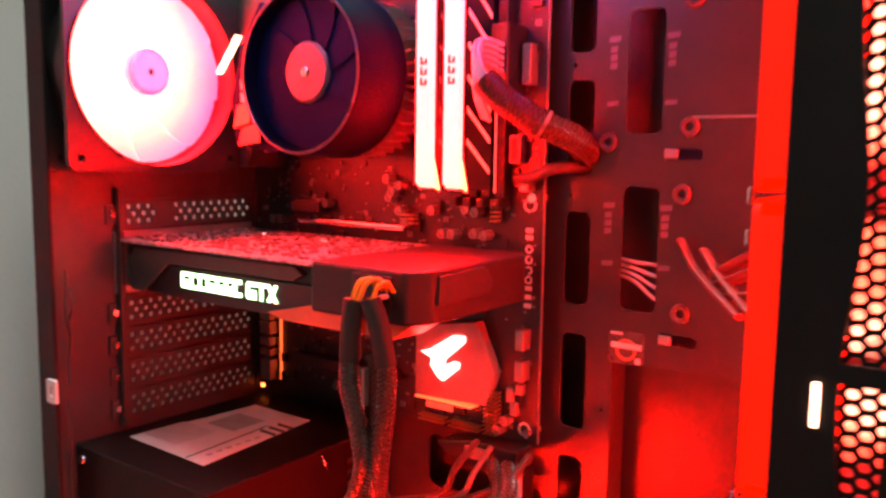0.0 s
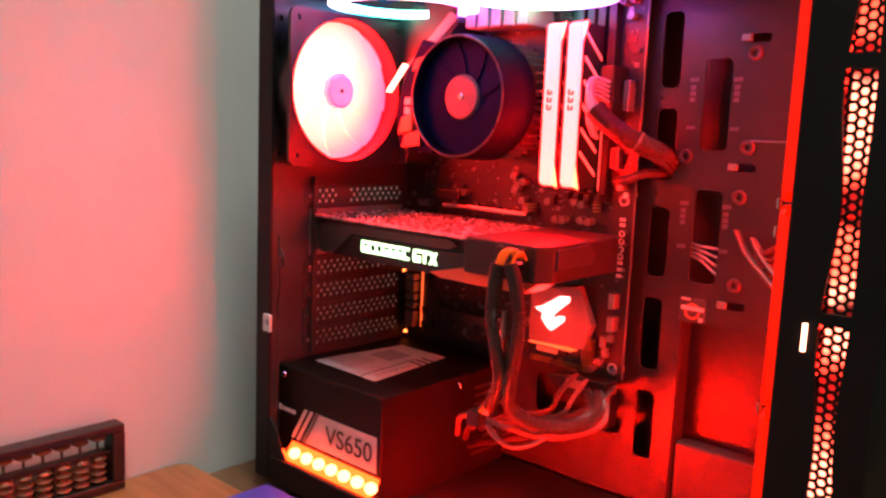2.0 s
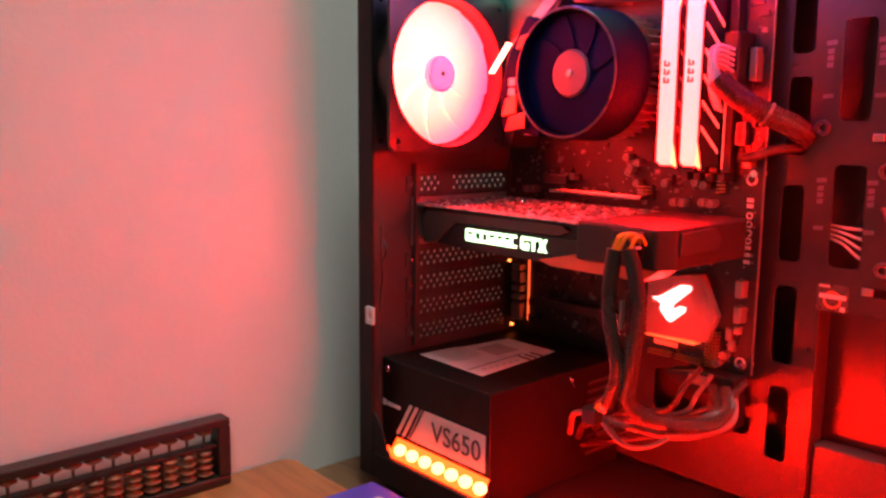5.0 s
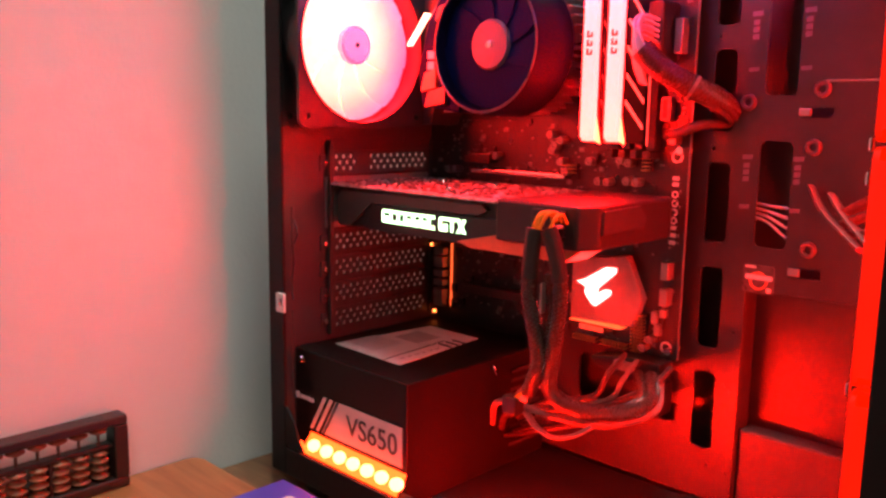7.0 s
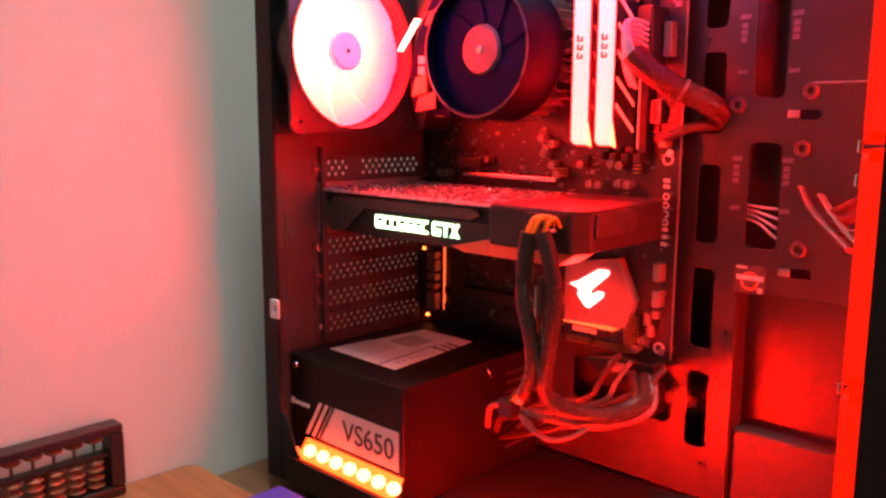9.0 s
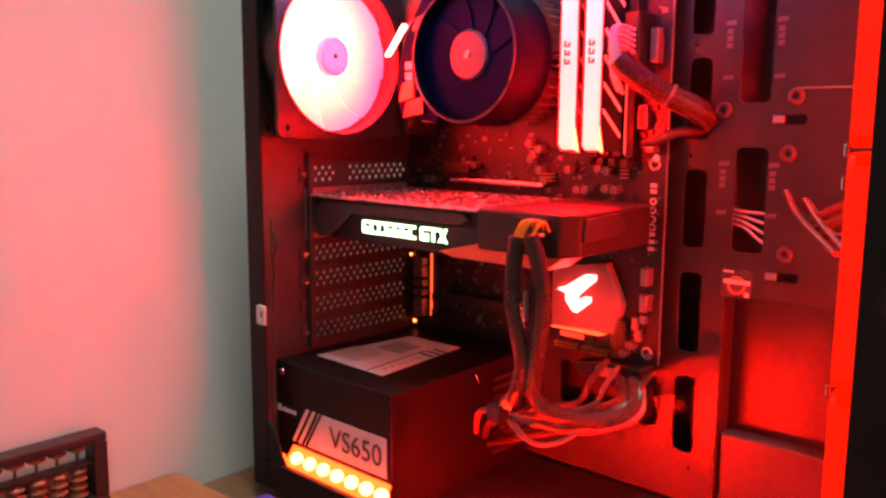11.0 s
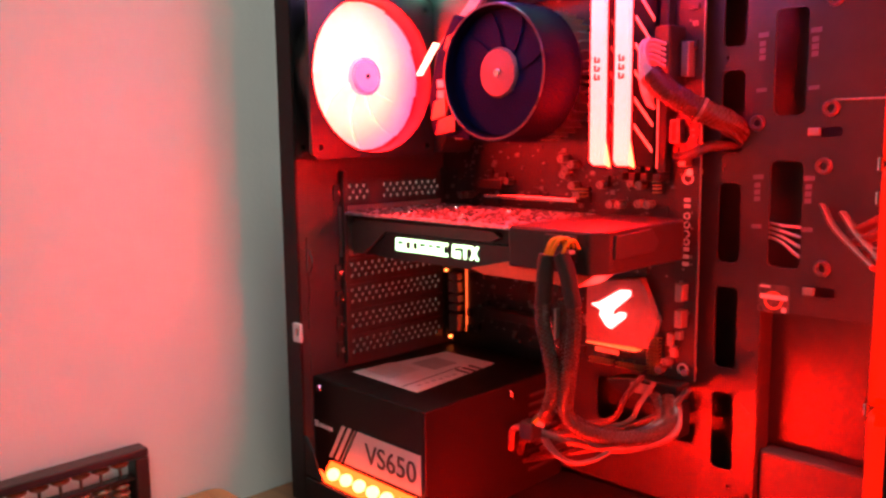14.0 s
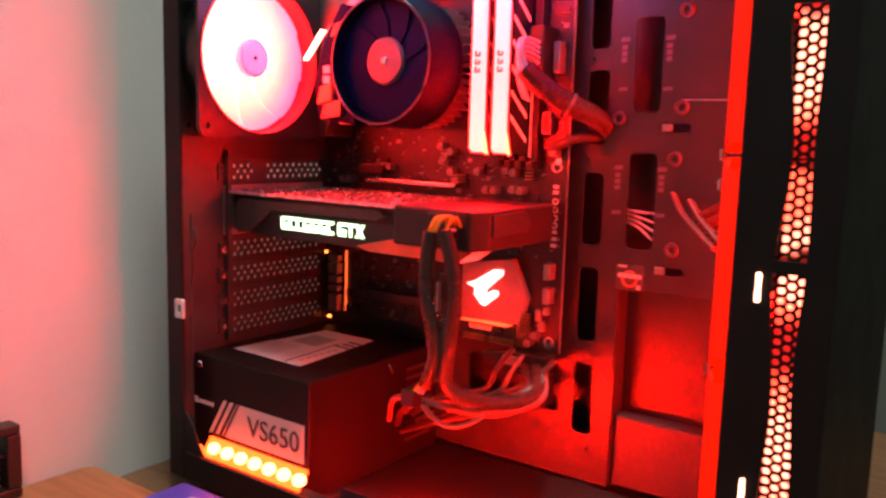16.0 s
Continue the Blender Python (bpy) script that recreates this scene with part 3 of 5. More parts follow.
# perforated slot covers
for k, z in enumerate(SLOTS):
    if k in (4, 5):
        continue
    hs = []
    for r, dz in enumerate((-0.0045, 0.0, 0.0045)):
        for c in range(14):
            y = -0.1145 + c * 0.0070 + (0.0035 if r == 1 else 0)
            if y < -0.020 and not (k == 6 and c in (3, 4)):
                hs.append(ngon(y, z + dz, 0.00180, 6, math.pi / 6))
    cover = thing("slot_cover", (0, -0.066, z), "black perforated expansion slot cover on the back panel", "slot cover", "expansion slot covers")
    part("cover_plate", plate(B(), rounded(-0.1195, z - 0.0092, -0.0150, z + 0.0092, 0.001, 2), hs, "x", -0.0022, -0.0010), "steel_black", cover)
    part("screw_tab", box(B(), (-0.0022, -0.1305, z - 0.006), (-0.0008, -0.1200, z + 0.006), 0.0004), "steel_black", cover)
    part("screw", cyl(B(), (-0.0008, -0.1265, z), (0.0012, -0.1265, z), 0.0026, 0.0022, 12), "chrome", cover)


# ---------------------------------------------------------------- fans
def fan(name, centre, axis, size, thick, blades, mats, label, group="", sweep=0.5, turn=0.0, hub_r=0.17, light_ring=None, overlap=1.12, set_back=0.0, pitch=0.28):
    """A square-framed case fan; the open face looks along the axis."""
    f_mat, b_mat, h_mat, s_mat = mats
    q = Vector(axis).to_track_quat("Z", "Y").to_matrix()
    c = Vector(centre)
    t = thing(name, c, label, "fan", group)

    def go(bm):
        bmesh.ops.transform(bm, matrix=Matrix.Translation(c) @ q.to_4x4(), verts=bm.verts[:])
        return bm

    def rotor(bm):
        bmesh.ops.translate(bm, verts=bm.verts[:], vec=(0, 0, -set_back))
        return go(bm)
    h, r_in = size / 2, size * 0.474
    screw_holes = [ngon(sx * size * 0.4375, sy * size * 0.4375, 0.0022, 10) for sx in (-1, 1) for sy in (-1, 1)]
    bm = B()
    plate(bm, rounded(-h, -h, h, h, 0.006), [ngon(0, 0, r_in, 56), *screw_holes], "z", thick / 2 - 0.003, thick / 2)
    plate(bm, rounded(-h, -h, h, h, 0.006), [ngon(0, 0, r_in, 56), *screw_holes], "z", -thick / 2, -thick / 2 + 0.003)
    if f_mat == "glow_edge":
        for u0, v0, u1, v1 in ((-h, -h + 0.006, -h + 0.0015, h - 0.006), (h - 0.0015, -h + 0.006, h, h - 0.006)):
            box(bm, (u0, v0, -thick / 2 + 0.003), (u1, v1, thick / 2 - 0.003))
            box(bm, (v0, u0, -thick / 2 + 0.003), (v1, u1, thick / 2 - 0.003))
    lathe(bm, (0, 0, 0), (0, 0, 1), [(r_in, -thick / 2), (r_in + 0.0018, -thick / 2), (r_in + 0.0018, thick / 2), (r_in, thick / 2)], 56)
    part("fan_frame", go(bm), f_mat, t, smooth=True)
    if light_ring:
        r0, r1, z0, z1, lm = light_ring
        part("light_ring", go(lathe(B(), (0, 0, 0), (0, 0, 1), [(r0, z0), (r1, z0), (r1, z1), (r0, z1)], 64)), lm, t, "lit ring", True)
    hr = size * hub_r
    part("hub", rotor(lathe(B(), (0, 0, 0), (0, 0, 1), [(0.0008, -thick * 0.3), (hr, -thick * 0.3), (hr, thick * 0.30), (hr - 0.0018, thick * 0.36), (0.0008, thick * 0.36)], 40)), h_mat, t, smooth=True)
    st = part("hub_sticker", rotor(lathe(B(), (0, 0, 0), (0, 0, 1), [(0.002, thick * 0.362), (hr * 0.8, thick * 0.362), (hr * 0.8, thick * 0.37), (0.002, thick * 0.37)], 36)), s_mat, t, "round hub sticker")
    part("hub_pin", rotor(lathe(B(), (0, 0, 0), (0, 0, 1), [(0.0002, thick * 0.362), (0.0018, thick * 0.362), (0.0012, thick * 0.40), (0.0002, thick * 0.40)], 12)), "ink", t)
    span = 2 * math.pi / blades * overlap
    for k in range(blades):
        bm = B()
        nr, nc = 7, 6
        top, low = [], []
        for i in range(nr + 1):
            rr = hr - 0.0005 + (r_in - 0.0012 - hr) * i / nr
            row, row2 = [], []
            for j in range(nc + 1):
                u = j / nc
                a = turn + 2 * math.pi * k / blades + span * u + sweep * (i / nr) ** 1.5
                zz = thick * pitch * (1 - 2 * u) + 0.0012 * math.sin(math.pi * u)
                row.append(bm.verts.new((rr * math.cos(a), rr * math.sin(a), zz + 0.0006)))
                row2.append(bm.verts.new((rr * math.cos(a), rr * math.sin(a), zz - 0.0006)))
            top.append(row)
            low.append(row2)
        for i in range(nr):
            for j in range(nc):
                bm.faces.new((top[i][j], top[i + 1][j], top[i + 1][j + 1], top[i][j + 1]))
                bm.faces.new((low[i][j], low[i][j + 1], low[i + 1][j + 1], low[i + 1][j]))
        for i in range(nr):
            bm.faces.new((top[i][0], low[i][0], low[i + 1][0], top[i + 1][0]))
            bm.faces.new((top[i][nc], top[i + 1][nc], low[i + 1][nc], low[i][nc]))
        for j in range(nc):
            bm.faces.new((top[nr][j], low[nr][j], low[nr][j + 1], top[nr][j + 1]))
            bm.faces.new((top[0][j], top[0][j + 1], low[0][j + 1], low[0][j]))
        bmesh.ops.recalc_face_normals(bm, faces=bm.faces[:])
        part("blade", rotor(bm), b_mat, t, smooth=True)
    return t


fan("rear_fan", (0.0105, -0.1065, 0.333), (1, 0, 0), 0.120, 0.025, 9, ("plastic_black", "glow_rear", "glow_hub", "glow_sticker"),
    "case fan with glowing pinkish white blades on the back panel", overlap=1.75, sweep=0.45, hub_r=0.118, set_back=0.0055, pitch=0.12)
for z in FZ:
    fan("front_fan", (0.38305, -0.0365, z), (-1, 0, 0), 0.1168, 0.0215, 7, ("glow_edge", "glow_front_blade", "plastic_black", "hub_pink"),
        "case fan with a glowing red translucent frame behind the front panel", "front fans", turn=z * 9)
    # bar added as a source for the glow through the mesh
    part("light_bar", box(B(), (0.4165, -0.1418, z - 0.0590), (0.4401, -0.1390, z + 0.0590), 0.0006), "glow_bar", case, "orange white glowing bar added behind the mesh")
for k, x in enumerate((0.068, 0.192)):
    fan("top_fan", (x, -0.092, 0.4155), (0, 0, -1), 0.120, 0.025, 9, ("plastic_black", "blade_dark", "plastic_black", "hub_pink"),
        "black case fan with rainbow lit ring under top panel", "top fans", light_ring=(0.0490, 0.0585, 0.0128, 0.0185, "glow_top"), turn=k * 0.7)

# ---------------------------------------------------------------- motherboard
MBY = -0.0120
board = thing("motherboard", (0.117, MBY, 0.27), "black motherboard with small chips, lit red, screwed to the tray", "motherboard")
part("circuit_board", box(B(), (-0.0020, MBY, 0.120), (0.2365, MBY + 0.0016, 0.424), 0.0003), "pcb", board)
for x in (0.008, 0.120, 0.230):
    for z in (0.126, 0.262, 0.418):
        part("standoff", cyl(B(), (x, MBY + 0.0017, z), (x, -0.0002, z), 0.0028, seg=6), "gold", board)
for x, z in ((0.230, 0.126), (0.230, 0.262), (0.120, 0.126), (0.042, 0.146), (0.230, 0.418)):
    part("screw", cyl(B(), (x, MBY - 0.0020, z), (x, MBY - 0.0001, z), 0.0026, 0.0032, 14), "chrome", board, "", True)
for x in (0.1850, 0.1943, 0.2035, 0.2128):
    sl = part("memory_slot", box(B(), (x - 0.0032, MBY - 0.0090, 0.262), (x + 0.0032, MBY - 0.0001, 0.402), 0.0006), "plastic_black", board)
    part("slot_latch", box(B(), (x - 0.0026, MBY - 0.0150, 0.256), (x + 0.0026, MBY - 0.0005, 0.2615), 0.0008), "plastic_black", sl)
# the light caught on this slot edge is put in as glow
part("slot_edge", box(B(), (0.2099, MBY - 0.0100, 0.2645), (0.2103, MBY - 0.0092, 0.3350)), "glow_rib", board, "slot edge with its lit look put in as glow")
for z in (0.1845, 0.1439):
    bm = box(B(), (0.048, MBY - 0.0110, z - 0.0037), (0.137, MBY - 0.0001, z + 0.0037), 0.0006)
    part("expansion_slot", bm, "plastic_black", board)
part("expansion_slot", box(B(), (0.048, MBY - 0.0110, 0.246), (0.073, MBY - 0.0001, 0.2530), 0.0006), "plastic_black", board)
part("slot_shield", box(B(), (0.055, MBY - 0.0120, 0.2385), (0.146, MBY - 0.0002, 0.2415), 0.0005), "chrome", board, "bright steel slot shield")
# chipset cover with the lit emblem
cover = part("chipset_cover", prism(B(), [(0.1540, 0.1370), (0.2060, 0.1395), (0.2120, 0.1600), (0.1985, 0.1885), (0.1540, 0.1815)], "y", MBY - 0.0085, MBY - 0.0002, 0.0008), "plate_grey", board, "brushed grey heatsink cover")
part("cover_ridge", prism(B(), [(0.2005, 0.1850), (0.2030, 0.1850), (0.2120, 0.1640), (0.2095, 0.1640)], "y", MBY - 0.0105, MBY - 0.0087, 0.0004), "steel_grey", cover)
part("lit_emblem", prism(B(), [(0.1590, 0.1655), (0.1655, 0.1675), (0.1830, 0.1785), (0.1915, 0.1790), (0.1915, 0.1755), (0.1775, 0.1630), (0.1770, 0.1590), (0.1830, 0.1625), (0.1880, 0.1625), (0.1875, 0.1590), (0.1760, 0.1495), (0.1720, 0.1510), (0.1660, 0.1580), (0.1670, 0.1625)], "y", MBY - 0.0092, MBY - 0.0087), "glow_logo", cover, "glowing plain emblem")
part("port_shield", box(B(), (-0.0024, -0.0440, 0.2605), (-0.0016, -0.0052, 0.4065), 0.0002), "steel_black", board)
# glint down the board's edge, made as a grey steel strip
part("board_edge_glint", box(B(), (0.2366, MBY - 0.0004, 0.1210), (0.2371, MBY + 0.0016, 0.4230)), "steel_grey", board, "steel strip put in for the glint on the board edge")
# input-output cover, power-stage heatsinks
io = part("port_cover", prism(B(), [(-0.0015, 0.275), (0.030, 0.275), (0.040, 0.300), (0.040, 0.335), (0.085, 0.392), (0.085, 0.412), (-0.0015, 0.412)], "y", -0.046, MBY - 0.0003, 0.0015), "plastic_matte", board, "matte black port cover")
part("diagonal_trim", prism(B(), [(0.0275, 0.3560), (0.0370, 0.3530), (0.0860, 0.3950), (0.0780, 0.4000)], "y", -0.0485, -0.0462, 0.0005), "plate_grey", io, "slanted grey trim bar")
vrm = part("heatsink", box(B(), (0.092, -0.044, 0.386), (0.156, MBY - 0.0003, 0.410), 0.0015), "plate_grey", board, "finned grey heatsink")
for k in range(5):
    part("fin", box(B(), (0.094 + 0.013 * k, -0.0475, 0.3865), (0.1035 + 0.013 * k, -0.0442, 0.4095), 0.0006), "plate_grey", vrm)
bm = B()
for k in range(9):
    box(bm, (0.040 + 0.0022 * k, -0.040, 0.285), (0.0410 + 0.0022 * k, MBY - 0.0003, 0.378))
part("fin_stack", bm, "alu", board, "aluminium fin stack")
# sound section by the slots: chip blocks and a lit line
for k, (z, h) in enumerate(((0.1690, 0.0030), (0.1600, 0.0048), (0.1500, 0.0030), (0.1420, 0.0026), (0.1340, 0.0030), (0.1265, 0.0050))):
    part("sound_block", box(B(), (0.0105, MBY - 0.0080, z - h), (0.0215, MBY - 0.0002, z + h), 0.0008), "steel_grey", board)
part("light_line", box(B(), (0.0253, MBY - 0.0020, 0.122), (0.0260, MBY - 0.0002, 0.176)), "glow_amber_dim", board, "thin amber glowing line")
for x, z in ((-0.0005, 0.1725), (0.0045, 0.1145), (0.1530, 0.1385), (0.147, 0.2475)):
    part("diode", box(B(), (x, MBY - 0.0024, z - 0.0012), (x + 0.0030, MBY - 0.0002, z + 0.0012), 0.0005), "glow_amber", board, "small amber lit diode")
# capacitors
for x, z in ((0.0700, 0.2520), (0.0765, 0.2520), (0.1310, 0.2585), (0.1385, 0.2660), (0.1290, 0.2700), (0.1390, 0.2505), (0.1640, 0.2520), (0.1890, 0.2540), (0.1955, 0.2525), (0.214, 0.1265), (0.2190, 0.1330), (0.1330, 0.2620), (0.2270, 0.3920), (0.2200, 0.4030), (0.228, 0.404)):
    cpt = part("capacitor", cyl(B(), (x, MBY - 0.0085, z), (x, MBY - 0.0002, z), 0.0029, seg=18), "cap_silver", board, "small silver capacitor", True)
    part("cap_ring", cyl(B(), (x, MBY - 0.0012, z), (x, MBY - 0.0003, z), 0.0034, seg=18), "plastic_black", cpt)
# small soldered parts, pin headers, printed marks
rng = random.Random(7)
bm = B()
n = 0
while n < 620:
    x, z = rng.uniform(0.003, 0.233), rng.uniform(0.123, 0.42)
    if (0.078 < x < 0.17 and 0.28 < z < 0.385) or (0.15 < x < 0.215 and 0.136 < z < 0.19) or (0.045 < x < 0.15 and 0.215 < z < 0.235):
        continue
    w, h = rng.choice(((0.0008, 0.0005), (0.0012, 0.0007), (0.0005, 0.0010), (0.0020, 0.0016), (0.0006, 0.0006)))
    box(bm, (x - w, MBY - rng.uniform(0.0006, 0.0016), z - h), (x + w, MBY - 0.0001, z + h))
    n += 1
tagged(part("solder_scatter", bm, "chrome_dull", board, "tiny soldered parts"), kind="stuff")
bm = B()
n = 0
while n < 130:
    x, z = rng.uniform(0.003, 0.232), rng.uniform(0.123, 0.42)
    if (0.078 < x < 0.17 and 0.28 < z < 0.385) or (0.15 < x < 0.215 and 0.136 < z < 0.19):
        continue
    w, h = rng.uniform(0.0015, 0.0045), rng.uniform(0.0015, 0.004)
    box(bm, (x - w, MBY - rng.uniform(0.001, 0.003), z - h), (x + w, MBY - 0.0001, z + h))
    n += 1
for k in range(26):
    x, z = 0.1570 + 0.0018 * k + rng.uniform(-0.0006, 0.0006), rng.choice((0.1275, 0.1345, 0.1365)) + rng.uniform(-0.0005, 0.0005)
    part("soldered_part", box(B(), (x - rng.uniform(0.0004, 0.0009), MBY - 0.0022, z - 0.0006), (x + rng.uniform(0.0004, 0.0009), MBY - 0.0001, z + 0.0006)), "chrome", board)
# light reflected along the cover's lower edge, put in as amber glow
part("cover_edge", box(B(), (0.1540, MBY - 0.0088, 0.1358), (0.1960, MBY - 0.0002, 0.1366), 0.0002), "glow_amber_dim", board, "thin amber glowing line")
for x, z, h in ((0.2205, 0.1400, 0.0040), (0.2240, 0.1520, 0.0030), (0.2180, 0.1480, 0.0045)):
    part("edge_socket", box(B(), (x, MBY - 0.0050, z - h), (x + 0.0045, MBY - 0.0002, z + h), 0.0006), "steel_grey", board)
for x, z in ((0.026, 0.2390), (0.033, 0.2395), (0.1435, 0.2435), (0.1720, 0.2385), (0.1790, 0.2385), (0.1950, 0.2400), (0.2020, 0.2395)):
    part("capacitor", cyl(B(), (x, MBY - 0.0085, z), (x, MBY - 0.0002, z), 0.0029, seg=18), "cap_silver", board, "small silver capacitor", True)
tagged(part("chip_scatter", bm, "plastic_black", board, "small black chips"), kind="stuff")
for x0, z0, nx, nz in ((0.2040, 0.1215, 4, 11), (0.1560, 0.1212, 8, 2), (0.1790, 0.1212, 9, 2), (0.2060, 0.2470, 2, 4), (0.1410, 0.2420, 4, 3)):
    hd = part("pin_header", box(B(), (x0, MBY - 0.0025, z0), (x0 + nx * 0.0025, MBY - 0.0002, z0 + nz * 0.0025), 0.0003), "plastic_black", board)
    for i in range(nx):
        for j in range(nz):
            bm = box(B(), (x0 + i * 0.0025 + 0.0008, MBY - 0.0085, z0 + j * 0.0025 + 0.0008), (x0 + i * 0.0025 + 0.0016, MBY - 0.0026, z0 + j * 0.0025 + 0.0016))
            part("pin", bm, "gold", hd)
part("label_strip", box(B(), (0.1585, MBY - 0.0030, 0.1290), (0.1790, MBY - 0.0026, 0.1328)), "label_white", board, "pale printed label")
for k, z in enumerate((0.2010, 0.2060, 0.2110, 0.2155, 0.2210, 0.2270, 0.2330, 0.2400, 0.2440)):
    if 2 < k < 7:
        bm = lathe(B(), (0.2282, MBY - 0.0002, z), (0, -1, 0), [(0.0014, 0), (0.0025, 0), (0.0025, 0.0003), (0.0014, 0.0003)], 14)
    else:
        bm = box(B(), (0.2258, MBY - 0.0005, z - 0.0016), (0.2304, MBY - 0.0001, z + 0.0010))
    part("printed_mark", bm, "print_pale", board)
for z in (0.258, 0.128):
    part("mount_ring", lathe(B(), (0.2282, MBY - 0.0002, z), (0, -1, 0), [(0.0028, 0), (0.0042, 0), (0.0042, 0.0004), (0.0028, 0.0004)], 20), "print_pale", board)
sock = part("port_socket", box(B(), (0.2170, MBY - 0.0070, 0.281), (0.2250, MBY - 0.0002, 0.297), 0.0008), "chrome_dull", board, "metal port socket")
part("port_tongue", box(B(), (0.2195, MBY - 0.0075, 0.283), (0.2225, MBY - 0.0071, 0.295)), "ink", sock)
for z0, z1 in ((0.3240, 0.3460), (0.2660, 0.2760), (0.1580, 0.1700), (0.1760, 0.1880)):
    part("edge_socket", box(B(), (0.2255, MBY - 0.0090, z0), (0.2310, MBY - 0.0002, z1), 0.0006), "steel_grey", board)

# ---------------------------------------------------------------- memory
for k, x in enumerate((0.1850, 0.2035)):
    ram = thing("memory_module", (x, -0.03, 0.262), "slim memory stick with a glowing pinkish white light bar", "memory module", "memory sticks")
    part("heat_spreader", box(B(), (x - 0.0040, -0.0513, 0.2660), (x + 0.0040, MBY - 0.0092, 0.3855), 0.0008), "plastic_matte", ram)
    part("light_bar", prism(B(), [(-0.0555, 0.2700), (-0.0515, 0.2670), (-0.0515, 0.3850), (-0.0555, 0.3820)], "x", x - 0.0052, x + 0.0052, 0.0005), "glow_ram", ram, "glowing white light bar")
    for tip in ([(-0.0533, 0.2685), (-0.0462, 0.2655), (-0.0470, 0.2690), (-0.0515, 0.2830)], [(-0.0533, 0.3840), (-0.0462, 0.3862), (-0.0470, 0.3830), (-0.0515, 0.3720)]):
        part("lit_tip", prism(B(), tip, "x", x + 0.0041, x + 0.0052, 0.0002), "glow_ram_tip", ram, "lit end tip")
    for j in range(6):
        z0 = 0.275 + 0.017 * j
        # only the second stick's ribs glow, the first's are grey steel
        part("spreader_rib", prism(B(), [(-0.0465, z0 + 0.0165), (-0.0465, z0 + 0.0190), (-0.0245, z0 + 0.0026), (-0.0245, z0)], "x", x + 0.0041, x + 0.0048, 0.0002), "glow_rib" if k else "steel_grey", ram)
    for z0 in (0.3225, 0.3280, 0.3335):
        hook = [(x - 0.0022, z0), (x + 0.0022, z0), (x + 0.0022, z0 + 0.0030), (x + 0.0008, z0 + 0.0030), (x + 0.0008, z0 + 0.0012), (x - 0.0008, z0 + 0.0012), (x - 0.0008, z0 + 0.0040), (x - 0.0022, z0 + 0.0040)]
        part("printed_mark", prism(B(), hook, "y", -0.0560, -0.0556), "ink", ram, "small dark mark")

# ---------------------------------------------------------------- processor cooler
cooler = thing("processor_cooler", (0.1225, MBY, 0.330), "round black processor cooler with dark fan and printed bracket", "cooler")
CC = (0.1225, -0.080, 0.330)
part("shroud_ring", lathe(B(), CC, (0, -1, 0), [(0.0432, 0.0060), (0.0442, 0.0085), (0.0458, 0.0085), (0.0465, 0.0060), (0.0475, -0.0290), (0.0458, -0.0290), (0.0440, -0.0100)], 72), "cooler_black", cooler, smooth=True)
# highlight along the shroud's rim, made as a paler ring
part("rim_highlight", lathe(B(), CC, (0, -1, 0), [(0.0440, 0.0087), (0.0459, 0.0087), (0.0456, 0.0094), (0.0444, 0.0094)], 72), "rim_grey", cooler, "thin paler ring put in as the rim's highlight", True)
part("fan_floor", lathe(B(), CC, (0, -1, 0), [(0.0010, -0.020), (0.0445, -0.020), (0.0445, -0.022), (0.0010, -0.022)], 48), "blade_dark", cooler)
hub = part("hub", lathe(B(), CC, (0, -1, 0), [(0.0006, -0.012), (0.0170, -0.012), (0.0170, 0.0010), (0.0155, 0.0026), (0.0006, 0.0030)], 40), "hub_dim", cooler, "pale round fan hub", True)
part("hub_pin", lathe(B(), CC, (0, -1, 0), [(0.0003, 0.0031), (0.0030, 0.0031), (0.0024, 0.0038), (0.0003, 0.0040)], 16), "chrome", hub)
for k in range(9):
    bm = B()
    rows = []
    for i in range(7):
        rr = 0.0165 + (0.0425 - 0.0165) * i / 6
        row = []
        for j in range(6):
            u = j / 5
            a = 2 * math.pi * k / 9 + 0.86 * u + 0.35 * (i / 6)
            row.append((bm.verts.new((CC[0] + rr * math.cos(a), CC[1] - 0.001 + 0.0016 * u, CC[2] + rr * math.sin(a))), bm.verts.new((CC[0] + rr * math.cos(a), CC[1] - 0.0004 + 0.0016 * u, CC[2] + rr * math.sin(a)))))
        rows.append(row)
    for i in range(6):
        for j in range(5):
            for s in (0, 1):
                q = (rows[i][j][s], rows[i + 1][j][s], rows[i + 1][j + 1][s], rows[i][j + 1][s])
                bm.faces.new(q if s == 0 else q[::-1])
    for i in range(6):
        for j in (0, 5):
            bm.faces.new((rows[i][j][0], rows[i + 1][j][0], rows[i + 1][j][1], rows[i][j][1]))
    bmesh.ops.recalc_face_normals(bm, faces=bm.faces[:])
    part("blade", bm, "blade_dark", cooler, smooth=True)
for k in range(40):
    a = 2 * math.pi * k / 40
    d = Vector((math.cos(a), 0, math.sin(a)))
    s = Vector((-math.sin(a), 0, math.cos(a))) * 0.0006
    c0 = Vector((CC[0], -0.0435, CC[2]))
    bm = B()
    vs = [bm.verts.new(c0 + d * r + e + Vector((0, y, 0))) for r in (0.014, 0.046) for e in (s, -s) for y in (0.0, 0.0215)]
    for f in ((0, 1, 5, 4), (2, 6, 7, 3), (0, 4, 6, 2), (1, 3, 7, 5), (4, 5, 7, 6), (0, 2, 3, 1)):
        bm.faces.new([vs[i] for i in f])
    part("fin", bm, "alu", cooler)
part("core", cyl(B(), (CC[0], -0.0435, CC[2]), (CC[0], MBY - 0.0003, CC[2]), 0.016, seg=32), "alu", cooler)
